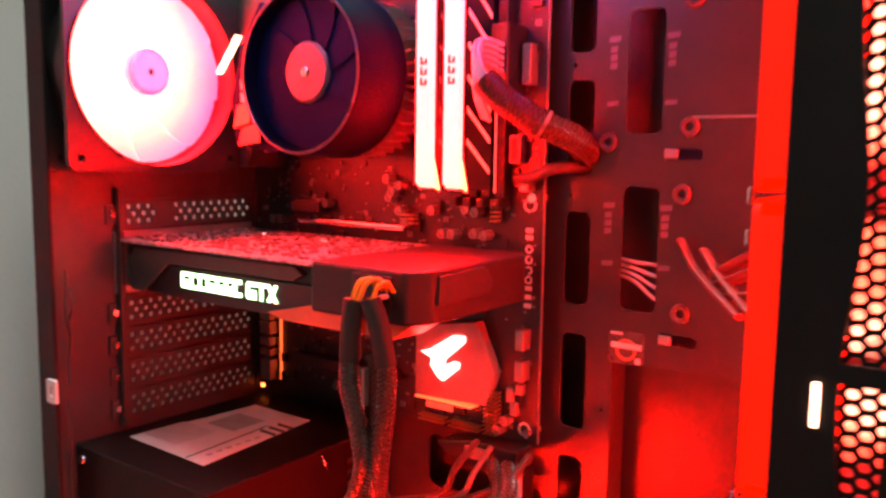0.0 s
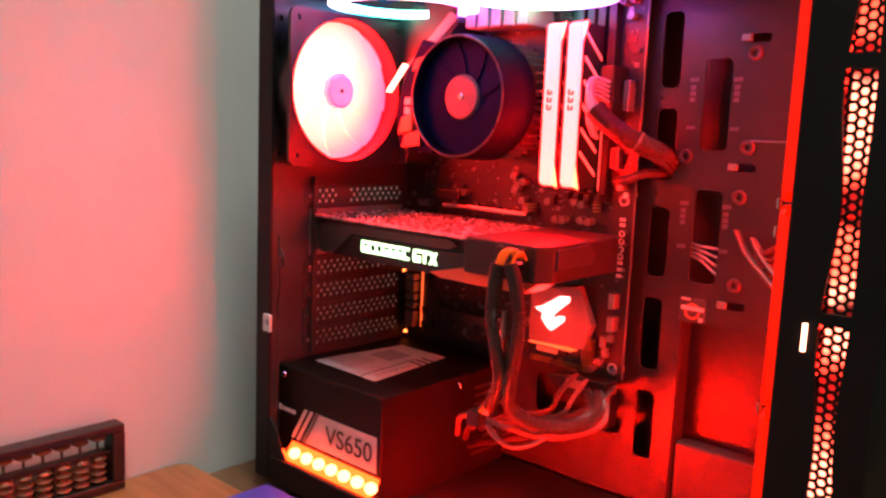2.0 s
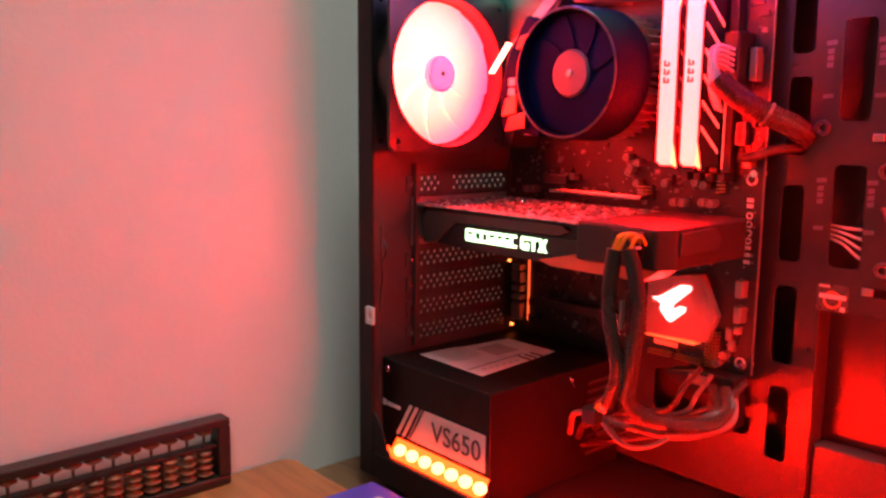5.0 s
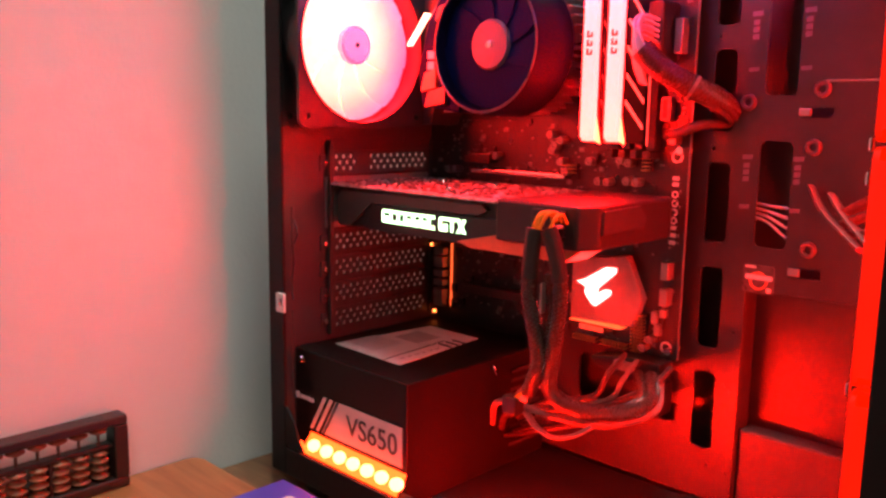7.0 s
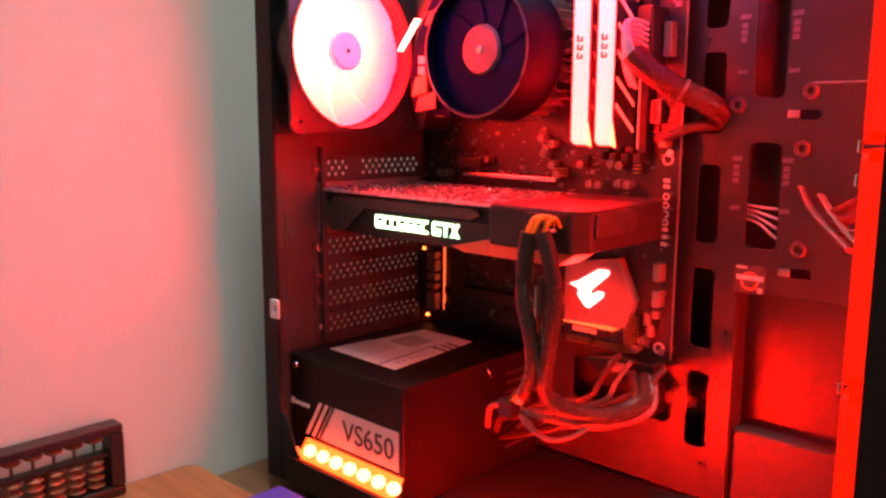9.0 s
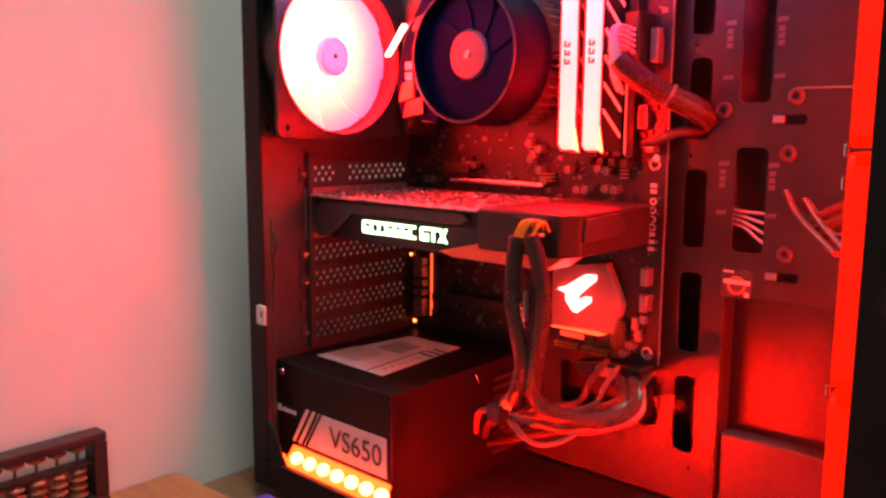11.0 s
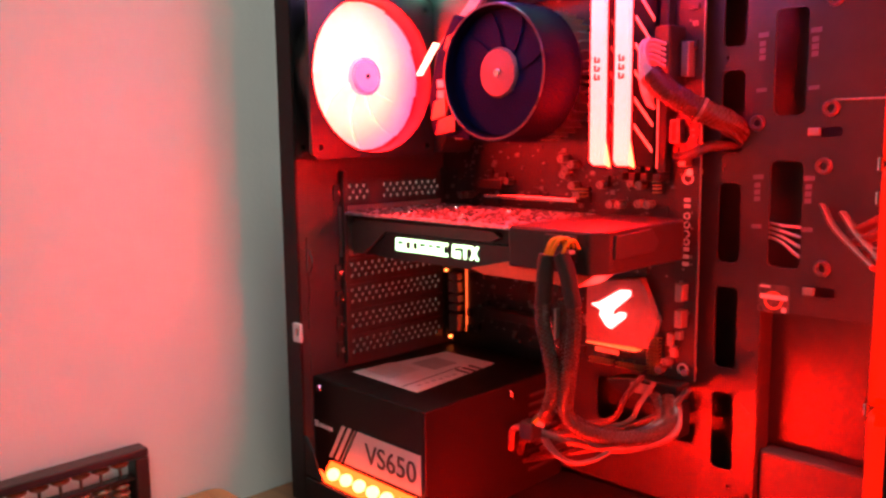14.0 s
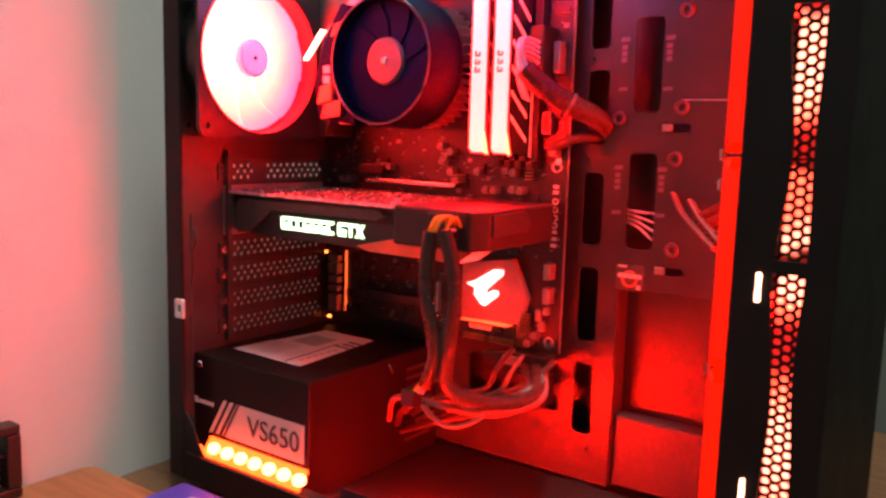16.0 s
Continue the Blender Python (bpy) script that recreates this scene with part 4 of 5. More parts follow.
br = part("bracket", prism(B(), [(0.034, 0.290), (0.074, 0.284), (0.078, 0.372), (0.058, 0.378), (0.040, 0.352), (0.030, 0.318)], "y", -0.0590, -0.042, 0.0015), "blade_dark", cooler, "glossy bracket with pale print")
# lit lower end of the slanted trim, put in as glow
part("lit_trim", prism(B(), [(0.0225, 0.3350), (0.0285, 0.3345), (0.0480, 0.3570), (0.0420, 0.3580)], "y", -0.0650, -0.0635, 0.0003), "glow_trim", br, "pale trim bar with its lit look put in as glow")
for k, (a, b) in enumerate((((0.036, 0.300), (0.052, 0.318)), ((0.040, 0.288), (0.062, 0.304)), ((0.050, 0.352), (0.072, 0.366)))):
    part("bracket_arm", prism(B(), [(a[0], a[1]), (b[0], a[1] + 0.003), (b[0], b[1]), (a[0] + 0.004, b[1] - 0.004)], "y", -0.0625, -0.0592, 0.0006), "plastic_gloss" if k else "shroud_red", br)
bm = B()
for k in range(3):
    box(bm, (0.0405, -0.0596, 0.309 + k * 0.0078), (0.0475, -0.0592, 0.3148 + k * 0.0078))
part("printed_mark", bm, "print_pale", br)

# ---------------------------------------------------------------- graphics card
card = thing("graphics_card", (0.11, -0.02, 0.2), "black graphics card with a lit white name strip", "graphics card")
part("circuit_board", box(B(), (-0.0005, -0.1235, 0.2290), (0.168, -0.0165, 0.2308), 0.0003), "pcb_back", card, "back of the board with solder points")
rng = random.Random(3)
bm = B()
for k in range(420):
    x, y = rng.uniform(0.004, 0.163), rng.uniform(-0.119, -0.022)
    w, d = rng.choice(((0.0006, 0.0010), (0.0012, 0.0008), (0.0018, 0.0014), (0.0007, 0.0007)))
    box(bm, (x - w, y - d, 0.2309), (x + w, y + d, 0.2309 + rng.uniform(0.0005, 0.0016)))
tagged(part("solder_scatter", bm, "chrome_dull", card, "tiny soldered parts"), kind="stuff")
for x in (0.045, 0.100):
    for y in (-0.095, -0.045):
        part("screw", cyl(B(), (x, y, 0.2309), (x, y, 0.2325), 0.0032, 0.0026, 14), "chrome", card, smooth=True)
part("end_shroud", prism(B(), [(0.1660, -0.1225), (0.2270, -0.1225), (0.2350, -0.1100), (0.2350, -0.0280), (0.2290, -0.0180), (0.1660, -0.0180)], "z", 0.2060, 0.2320, 0.0018), "plastic_matte", card)
part("end_facet", prism(B(), [(-0.1080, 0.2290), (-0.0700, 0.2300), (-0.0620, 0.2215), (-0.0660, 0.2160), (-0.1090, 0.2150)], "x", 0.2351, 0.2368, 0.0004), "steel_black", card, "raised grey facet")
part("main_shroud", box(B(), (0.0010, -0.1150, 0.1985), (0.1655, -0.0220, 0.2287), 0.0020), "plastic_matte", card)
part("upper_trim", prism(B(), [(0.0030, 0.2190), (0.0100, 0.2262), (0.1500, 0.2268), (0.1560, 0.2228), (0.1480, 0.2190), (0.0440, 0.2185), (0.0300, 0.2080), (0.0170, 0.1990), (0.0060, 0.1990)], "y", -0.1185, -0.1152, 0.0006), "shroud_grey", card, "angular grey trim")
strip = part("name_strip", prism(B(), [(0.0360, 0.1990), (0.0440, 0.2178), (0.1660, 0.2178), (0.1700, 0.2110), (0.1700, 0.1990)], "y", -0.1180, -0.1152, 0.0005), "plastic_black", card)
# the lit name as plain letter-sized blocks
for k, (x0, w, cut) in enumerate(((0.0555, 0.0076, 1), (0.0640, 0.0067, 2), (0.0715, 0.0063, 2), (0.0786, 0.0077, 1), (0.0871, 0.0069, 0), (0.0948, 0.0069, 1), (0.1025, 0.0063, 2), (0.1130, 0.0077, 1), (0.1215, 0.0071, 3), (0.1294, 0.0083, 4))):
    z0, z1 = 0.2058, 0.2152
    t = 0.0021
    if cut == 3:
        pts = [(x0, z1), (x0, z1 - t), (x0 + w / 2 - t / 2, z1 - t), (x0 + w / 2 - t / 2, z0), (x0 + w / 2 + t / 2, z0), (x0 + w / 2 + t / 2, z1 - t), (x0 + w, z1 - t), (x0 + w, z1)]
    elif cut == 2:
        pts = [(x0, z0), (x0 + w, z0), (x0 + w, z0 + t), (x0 + t, z0 + t), (x0 + t, z1 - t), (x0 + w, z1 - t), (x0 + w, z1), (x0, z1)]
    elif cut == 4:
        pts = [(x0, z0), (x0 + t * 1.3, z0), (x0 + w / 2, (z0 + z1) / 2 - 0.001), (x0 + w - t * 1.3, z0), (x0 + w, z0), (x0 + w / 2 + 0.0014, (z0 + z1) / 2), (x0 + w, z1), (x0 + w - t * 1.3, z1), (x0 + w / 2, (z0 + z1) / 2 + 0.001), (x0 + t * 1.3, z1), (x0, z1), (x0 + w / 2 - 0.0014, (z0 + z1) / 2)]
    else:
        pts = [(x0 + 0.0012, z0), (x0 + w, z0), (x0 + w, z0 + 0.0050), (x0 + w / 2, z0 + 0.0050), (x0 + w / 2, z0 + 0.0032), (x0 + t, z0 + 0.0032), (x0 + t, z1 - t), (x0 + w, z1 - t), (x0 + w, z1), (x0 + 0.0012, z1), (x0, z1 - 0.0012), (x0, z0 + 0.0012)]
    part("lit_block", prism(B(), pts, "y", -0.1187, -0.1181), "glow_text", strip, "glowing pale green block")
# orange red of these facets stands for light reflected from below
part("red_accent", prism(B(), [(0.1300, 0.2005), (0.1640, 0.2085), (0.1660, 0.2058), (0.1980, 0.2058), (0.1980, 0.1975), (0.1420, 0.1975)], "y", -0.1190, -0.1000, 0.0006), "shroud_red", card, "underside facet with orange red light put into its colour")
part("red_accent", prism(B(), [(0.1990, 0.2058), (0.2280, 0.2058), (0.2140, 0.1965), (0.1990, 0.1975)], "y", -0.1180, -0.0900, 0.0006), "shroud_red", card, "underside facet with orange red light put into its colour")
part("power_socket", box(B(), (0.1960, -0.1245, 0.2135), (0.2200, -0.1150, 0.2290), 0.0008), "plastic_black", card)
part("bracket", box(B(), (-0.0022, -0.1255, 0.1960), (-0.0010, -0.0160, 0.2350), 0.0003), "steel_grey", card)
for x in (0.050, 0.128):
    part("card_fan", lathe(B(), (x, -0.070, 0.1975), (0, 0, -1), [(0.0005, 0), (0.0350, 0), (0.0350, 0.002), (0.0120, 0.002), (0.0120, 0.004), (0.0005, 0.004)], 40), "plastic_black", card, smooth=True)

# ---------------------------------------------------------------- power supply
psu = thing("power_supply", (0.06, -0.08, 0.0210), "black power supply box with white label and model label", "power supply")
part("housing", box(B(), (-0.0015, -0.1550, 0.0215), (0.1220, -0.0060, 0.1080), 0.0012), "steel_psu", psu)
lab = part("top_label", prism(B(), [(0.0130, -0.1280), (0.0880, -0.1300), (0.0780, -0.0360), (0.0240, -0.0360)], "z", 0.1081, 0.1084), "label_white", psu, "white printed data label")
part("print_block", prism(B(), [(0.0300, -0.0820), (0.0560, -0.0820), (0.0560, -0.0560), (0.0300, -0.0560)], "z", 0.1085, 0.1087), "label_grey", lab)
part("print_block", prism(B(), [(0.0140, -0.1200), (0.0480, -0.1200), (0.0480, -0.0900), (0.0160, -0.0900)], "z", 0.1085, 0.1087), "label_pale", lab)
part("dark_line", prism(B(), [(0.0700, -0.1290), (0.0712, -0.1290), (0.0655, -0.0620), (0.0643, -0.0620)], "z", 0.1085, 0.1087), "ink", lab)
for k in range(3):
    y = -0.0720 + k * 0.0075
    part("dark_line", prism(B(), [(0.0690, y), (0.0840, y), (0.0800, y + 0.0035), (0.0660, y + 0.0035)], "z", 0.1085, 0.1087), "ink", lab)
for k in range(6):
    part("print_line", box(B(), (0.0755, -0.1190 + k * 0.0072, 0.1085), (0.0780, -0.1150 + k * 0.0072, 0.1087)), "label_grey", lab)
side = part("model_label", prism(B(), [(0.0320, 0.0490), (0.1180, 0.0490), (0.1180, 0.0770), (0.0490, 0.0770)], "y", -0.1554, -0.1551), "label_side", psu, "pale model label")
lettering("model_writing", "VS650", 0.0215, Matrix.Translation((0.0870, -0.1556, 0.0625)) @ FACING, "ink", side, squeeze=0.98)
for k in range(3):
    x = 0.0165 + k * 0.0072
    part("slanted_stripe", prism(B(), [(x, 0.0490), (x + 0.0038, 0.0490), (x + 0.0208, 0.0770), (x + 0.0170, 0.0770)], "y", -0.1554, -0.1551), "label_side", psu)
part("brand_mark", box(B(), (-0.0005, -0.1554, 0.0690), (0.0040, -0.1551, 0.0740)), "print_pale", psu)
for k in range(5):
    part("brand_mark", box(B(), (0.0055 + 0.0034 * k, -0.1554, 0.0695), (0.0080 + 0.0034 * k, -0.1551, 0.0725)), "print_pale", psu)
for x, y in ((0.1221, -0.0700),):
    part("wire_hook", tube(B(), [(x + 0.0006, y, 0.1040), (x + 0.0030, y - 0.001, 0.1010), (x + 0.0034, y + 0.001, 0.0970), (x + 0.0018, y + 0.003, 0.0955)], 0.0007), "chrome", psu, smooth=True)
for x, z in ((0.006, 0.0300), (0.006, 0.1000), (0.1165, 0.0270)):
    part("screw", cyl(B(), (x, -0.1565, z), (x, -0.1551, z), 0.0026, 0.0030, 12), "chrome", psu)
for k in range(9):
    z = 0.0350 + 0.0072 * k
    part("vent_slat", box(B(), (0.1221, -0.0480, z), (0.1226, -0.0130, z + 0.0028)), "ink", psu)

# ---------------------------------------------------------------- light strip on the lower lip
lights = thing("light_strip", (0.20, -0.160, 0.0334), "flexible strip of glowing orange diodes along the lower lip", "light strip")
part("tape", prism(B(), [(-0.1658, 0.0338), (-0.1658, 0.0350), (-0.1566, 0.0470), (-0.1566, 0.0456)], "x", 0.0200, 0.1240, 0.0002), "glow_tape", lights, "flexible tape with diode light put in as glow")
for k in range(19):
    x = 0.0300 + 0.0150 * k
    bm = B()
    if 6 < k < 9 or k > 14:
        continue
    if k < 9:
        bmesh.ops.create_uvsphere(bm, u_segments=16, v_segments=8, radius=1.0, matrix=Matrix.Translation((x, -0.1618, 0.0404)) @ Matrix.Rotation(radians(52), 4, "X") @ Matrix.Diagonal((0.0064, 0.0046, 0.0022, 1)))
    else:
        # out of view diodes, turned inwards to light the tray
        box(bm, (x - 0.0050, -0.1598, 0.0372), (x + 0.0050, -0.1592, 0.0440), 0.0002)
    part("diode", bm, "glow_strip_near" if k < 9 else "glow_strip", lights, "glowing orange diode", True)
# unseen plate added to keep these diodes' light off the wall
part("strip_light_block", box(B(), (0.1580, -0.1612, 0.0345), (0.3100, -0.1604, 0.0460), 0.0002), "plastic_black", lights, "unseen black plate blocking light behind the diodes")
part("end_cap", prism(B(), [(0.0190, 0.0345), (0.0205, 0.0430), (0.0310, 0.0345)], "y", -0.1668, -0.1658, 0.0002), "glow_tape", lights, "cut end with diode light put in as glow")

# ---------------------------------------------------------------- cables
def cable(name, runs, label, parts_name="wire", group=""):
    c = [Vector(p) for r in runs for p in r[0]]
    t = thing(name, (c[0].x, c[0].y, min(v.z for v in c)), label, "cable", group)
    for pts, r, m in runs:
        part(parts_name, tube(B(), pts, r, 10, 8), m, t, smooth=True, sharp=80)
    return t


def weave(parent, pts, r, turns, strands=7):
    """Fine threads wound both ways round a sleeve; too small to pick apart."""
    path = smooth_path(pts, 10)
    up = Vector((0.13, 0.31, 0.94))
    bm = B()
    for way in (1, -1):
        for k in range(strands):
            line = []
            for i, c in enumerate(path):
                d = (path[min(i + 1, len(path) - 1)] - path[max(i - 1, 0)]).normalized()
                e = d.cross(up).normalized()
                u = e.cross(d)
                a = 2 * math.pi * (k / strands + way * turns * i / (len(path) - 1))
                line.append(c + r * (math.cos(a) * e + math.sin(a) * u))
            tube(bm, line, 0.00032, 4, 2)
    tagged(part("weave", bm, "weave_thread", parent, "fine woven threads of the sleeve", True, 80), kind="stuff")


# the card's power lead: yellow tails, two black sleeves, braided runs, joint block
lead = cable("card_power_cable", [
    ([(0.2120, -0.1235, 0.2215), (0.2120, -0.1290, 0.2275), (0.2085, -0.1330, 0.2265), (0.2045, -0.1340, 0.2170)], 0.0011, "wire_yellow"),
    ([(0.2150, -0.1235, 0.2220), (0.2150, -0.1300, 0.2282), (0.2115, -0.1340, 0.2270), (0.2070, -0.1345, 0.2170)], 0.0011, "wire_yellow"),
    ([(0.2180, -0.1235, 0.2220), (0.2185, -0.1300, 0.2282), (0.2150, -0.1345, 0.2270), (0.2095, -0.1350, 0.2170)], 0.0011, "wire_yellow"),
    ([(0.2215, -0.1235, 0.2220), (0.2225, -0.1300, 0.2275), (0.2205, -0.1340, 0.2255), (0.2175, -0.1345, 0.2180)], 0.0011, "wire_yellow"),
    ([(0.2140, -0.1225, 0.2195), (0.2145, -0.1290, 0.2200), (0.2125, -0.1320, 0.2170)], 0.0013, "cable_black"),
    ([(0.2180, -0.1225, 0.2195), (0.2185, -0.1290, 0.2200), (0.2165, -0.1330, 0.2170)], 0.0013, "wire_pale"),
], "black braided power cable with yellow wire tails on the graphics card")
part("sleeve", tube(B(), [(0.2065, -0.1340, 0.2185), (0.2055, -0.1350, 0.2060), (0.2045, -0.1350, 0.1895)], 0.0050, 12), "rubber", lead, "black shrink sleeve", True, 80)
part("sleeve", tube(B(), [(0.2155, -0.1330, 0.2190), (0.2200, -0.1325, 0.2080), (0.2235, -0.1310, 0.1890)], 0.0050, 12), "rubber", lead, "black shrink sleeve", True, 80)
part("braid", tube(B(), [(0.2045, -0.1350, 0.1910), (0.2055, -0.1365, 0.1790), (0.2105, -0.1360, 0.1590), (0.2125, -0.1345, 0.1400), (0.2070, -0.1330, 0.1240), (0.2030, -0.1310, 0.1180)], 0.0042, 12, wobble=0.03), "cable_braid", lead, "braided sleeve", True, 80)
weave(lead, [(0.2045, -0.1350, 0.1910), (0.2055, -0.1365, 0.1790), (0.2105, -0.1360, 0.1590), (0.2125, -0.1345, 0.1400), (0.2070, -0.1330, 0.1240), (0.2030, -0.1310, 0.1180)], 0.0044, 5.5)
part("braid", tube(B(), [(0.2235, -0.1310, 0.1910), (0.2240, -0.1315, 0.1750), (0.2215, -0.1310, 0.1560), (0.2185, -0.1300, 0.1370), (0.2175, -0.1290, 0.1230), (0.2240, -0.1220, 0.1130), (0.2380, -0.1080, 0.1080), (0.2490, -0.0880, 0.1070), (0.2460, -0.0600, 0.1080), (0.2300, -0.0330, 0.1120)], 0.0044, 12, wobble=0.03), "cable_braid", lead, "braided sleeve", True, 80)
weave(lead, [(0.2235, -0.1310, 0.1910), (0.2240, -0.1315, 0.1750), (0.2215, -0.1310, 0.1560), (0.2185, -0.1300, 0.1370), (0.2175, -0.1290, 0.1230), (0.2240, -0.1220, 0.1130), (0.2380, -0.1080, 0.1080), (0.2490, -0.0880, 0.1070), (0.2460, -0.0600, 0.1080), (0.2300, -0.0330, 0.1120)], 0.0046, 9.9)
part("braid", tube(B(), [(0.2160, -0.1310, 0.1930), (0.2180, -0.1290, 0.1720), (0.2150, -0.1280, 0.1500), (0.2110, -0.1260, 0.1280), (0.2180, -0.1150, 0.1130), (0.2330, -0.1010, 0.1060), (0.2420, -0.0800, 0.1050), (0.2380, -0.0560, 0.1060), (0.2200, -0.0330, 0.1120)], 0.0034, 12, wobble=0.03), "cable_braid", lead, "braided sleeve", True, 80)
weave(lead, [(0.2160, -0.1310, 0.1930), (0.2180, -0.1290, 0.1720), (0.2150, -0.1280, 0.1500), (0.2110, -0.1260, 0.1280), (0.2180, -0.1150, 0.1130), (0.2330, -0.1010, 0.1060), (0.2420, -0.0800, 0.1050), (0.2380, -0.0560, 0.1060), (0.2200, -0.0330, 0.1120)], 0.0036, 8.8)
part("clip_bar", box(B(), (0.2148, -0.1385, 0.1700), (0.2166, -0.1350, 0.1880), 0.0006), "steel_grey", lead)
part("joint_block", box(B(), (0.1855, -0.1350, 0.1015), (0.1965, -0.1250, 0.1125), 0.0012), "plastic_black", lead, "black joint block")
for k in range(5):
    part("wire_tail", tube(B(), [(0.2030 + 0.001 * k, -0.1310, 0.1190), (0.1990 + 0.0012 * k, -0.1330, 0.1165), (0.1925 + 0.0022 * k, -0.1310, 0.1115)], 0.0008, 6), "wire_yellow" if k < 2 else "wire_pale", lead, smooth=True)

# leads below the board, each a loose loop
LOOPS = [
    ([(0.1240, -0.050, 0.062), (0.150, -0.075, 0.088), (0.1950, -0.105, 0.116), (0.2120, -0.112, 0.1080), (0.2300, -0.110, 0.1025), (0.2470, -0.090, 0.1010), (0.2500, -0.060, 0.1020), (0.2360, -0.032, 0.110)], 0.0030),
    ([(0.1240, -0.060, 0.054), (0.160, -0.095, 0.084), (0.2040, -0.104, 0.1010), (0.2280, -0.098, 0.0990), (0.2400, -0.080, 0.1000), (0.2420, -0.055, 0.104), (0.2280, -0.032, 0.112)], 0.0024),
    ([(0.1240, -0.040, 0.056), (0.170, -0.070, 0.088), (0.2040, -0.062, 0.0990), (0.2120, -0.058, 0.1150), (0.2140, -0.040, 0.1260)], 0.0020),
    ([(0.1240, -0.035, 0.050), (0.180, -0.060, 0.084), (0.2100, -0.052, 0.0960), (0.2160, -0.046, 0.1090), (0.2170, -0.030, 0.1200)], 0.0017),
    ([(0.1240, -0.045, 0.046), (0.190, -0.066, 0.086), (0.2110, -0.056, 0.0940), (0.2370, -0.048, 0.1090), (0.2390, -0.024, 0.1180)], 0.0022),
    ([(0.1240, -0.055, 0.046), (0.200, -0.080, 0.082), (0.2270, -0.062, 0.0890), (0.2370, -0.056, 0.0985), (0.2380, -0.040, 0.1080)], 0.0017),
    ([(0.1240, -0.070, 0.060), (0.152, -0.100, 0.090), (0.1860, -0.118, 0.1020), (0.2080, -0.112, 0.0990), (0.2300, -0.090, 0.0930), (0.2400, -0.060, 0.094), (0.2290, -0.019, 0.092)], 0.0022),
]
for k, (pts, r) in enumerate(LOOPS):
    cable("power_cable", [(pts, r, "cable_braid" if k % 3 else "cable_grey")], "dark braided power supply cable lying in a loose loop", group="power supply cables")
plugs = thing("header_plug", (0.21, -0.03, 0.11), "row of black plugs on the lower board edge", "plug")
part("plug_body", prism(B(), [(0.178, 0.1150), (0.206, 0.1205), (0.234, 0.1205), (0.234, 0.1085), (0.212, 0.1040), (0.186, 0.1080)], "y", -0.030, -0.0125, 0.001), "plastic_black", plugs)
part("plug_face", box(B(), (0.200, -0.0330, 0.1110), (0.216, -0.0302, 0.1180), 0.0008), "cable_grey", plugs)
dark_box = thing("hard_drive_plug", (0.22, -0.02, 0.08), "black plastic plug housing fixed to the tray below the board", "plug")
part("housing", box(B(), (0.2080, -0.0180, 0.0790), (0.2290, -0.0005, 0.1030), 0.0015), "plastic_black", dark_box)
ribbon = thing("flat_cable", (0.21, -0.12, 0.09), "flat ribbon cable curling below the cable bundle", "cable")
part("ribbon", tube(B(), [(0.1900, -0.1180, 0.1010), (0.2040, -0.1230, 0.0940), (0.2180, -0.1240, 0.0915), (0.2300, -0.1200, 0.0950), (0.2380, -0.1140, 0.1010)], 0.0040, 10, flat=0.35), "cable_grey", ribbon, smooth=True, sharp=80)

# the main board lead: pale wires at the plug, braided run into the tray opening
main = thing("main_power_cable", (0.21, -0.03, 0.29), "thick braided main power cable running from the board into the tray", "cable")
part("plug", box(B(), (0.2130, -0.0330, 0.3180), (0.2240, MBY - 0.0003, 0.3560), 0.0010), "plastic_black", main, "black board plug")
for k in range(10):
    s = (k % 5) - 2
    u = k // 5
    part("wire", tube(B(), [(0.2170 + 0.004 * u, -0.0320, 0.3370 + s * 0.0035), (0.2140 + 0.003 * u, -0.0450, 0.3400 + s * 0.0030), (0.2150 + 0.003 * u, -0.0520, 0.3340 + s * 0.0022), (0.2220 + 0.001 * u, -0.0520, 0.3230 + s * 0.0015), (0.2290, -0.0470, 0.3150 + s * 0.0012)], 0.0012, 8), "wire_pale", main, "pale wire", True)
part("braid", tube(B(), [(0.2215, -0.0520, 0.3250), (0.2310, -0.0470, 0.3140), (0.2430, -0.0360, 0.3040), (0.2540, -0.0180, 0.2960), (0.2565, -0.0010, 0.2890), (0.2560, 0.0100, 0.2860)], 0.0072, 14, wobble=0.02), "cable_braid", main, "braided sleeve", True, 80)
weave(main, [(0.2215, -0.0520, 0.3250), (0.2310, -0.0470, 0.3140), (0.2430, -0.0360, 0.3040), (0.2540, -0.0180, 0.2960), (0.2565, -0.0010, 0.2890), (0.2560, 0.0100, 0.2860)], 0.0074, 5.5)
for k in range(6):
    part("strand", tube(B(), [(0.2320 + 0.0008 * k, -0.0520, 0.3180 - 0.0012 * k), (0.2440, -0.0420 + 0.0012 * k, 0.3060 - 0.0016 * k), (0.2555 + 0.0006 * k, -0.0250 + 0.0015 * k, 0.2960 - 0.0016 * k), (0.2580, -0.0060 + 0.0012 * k, 0.2860 - 0.0012 * k)], 0.0016, 6), "cable_braid", main, smooth=True)
for k in range(3):
    part("loose_wire", tube(B(), [(0.2140 + 0.0015 * k, -0.0500, 0.3290), (0.2155 + 0.0018 * k, -0.0500, 0.3160), (0.2180 + 0.0022 * k, -0.0460, 0.3050 - 0.001 * k)], 0.0013, 8), "wire_pale", main, smooth=True)
part("tie", lathe(B(), (0.2465, -0.0325, 0.3015), (0.72, 0.5, -0.48), [(0.0074, -0.001), (0.0085, -0.001), (0.0085, 0.001), (0.0074, 0.001)], 20), "cable_grey", main, "grey cable tie")
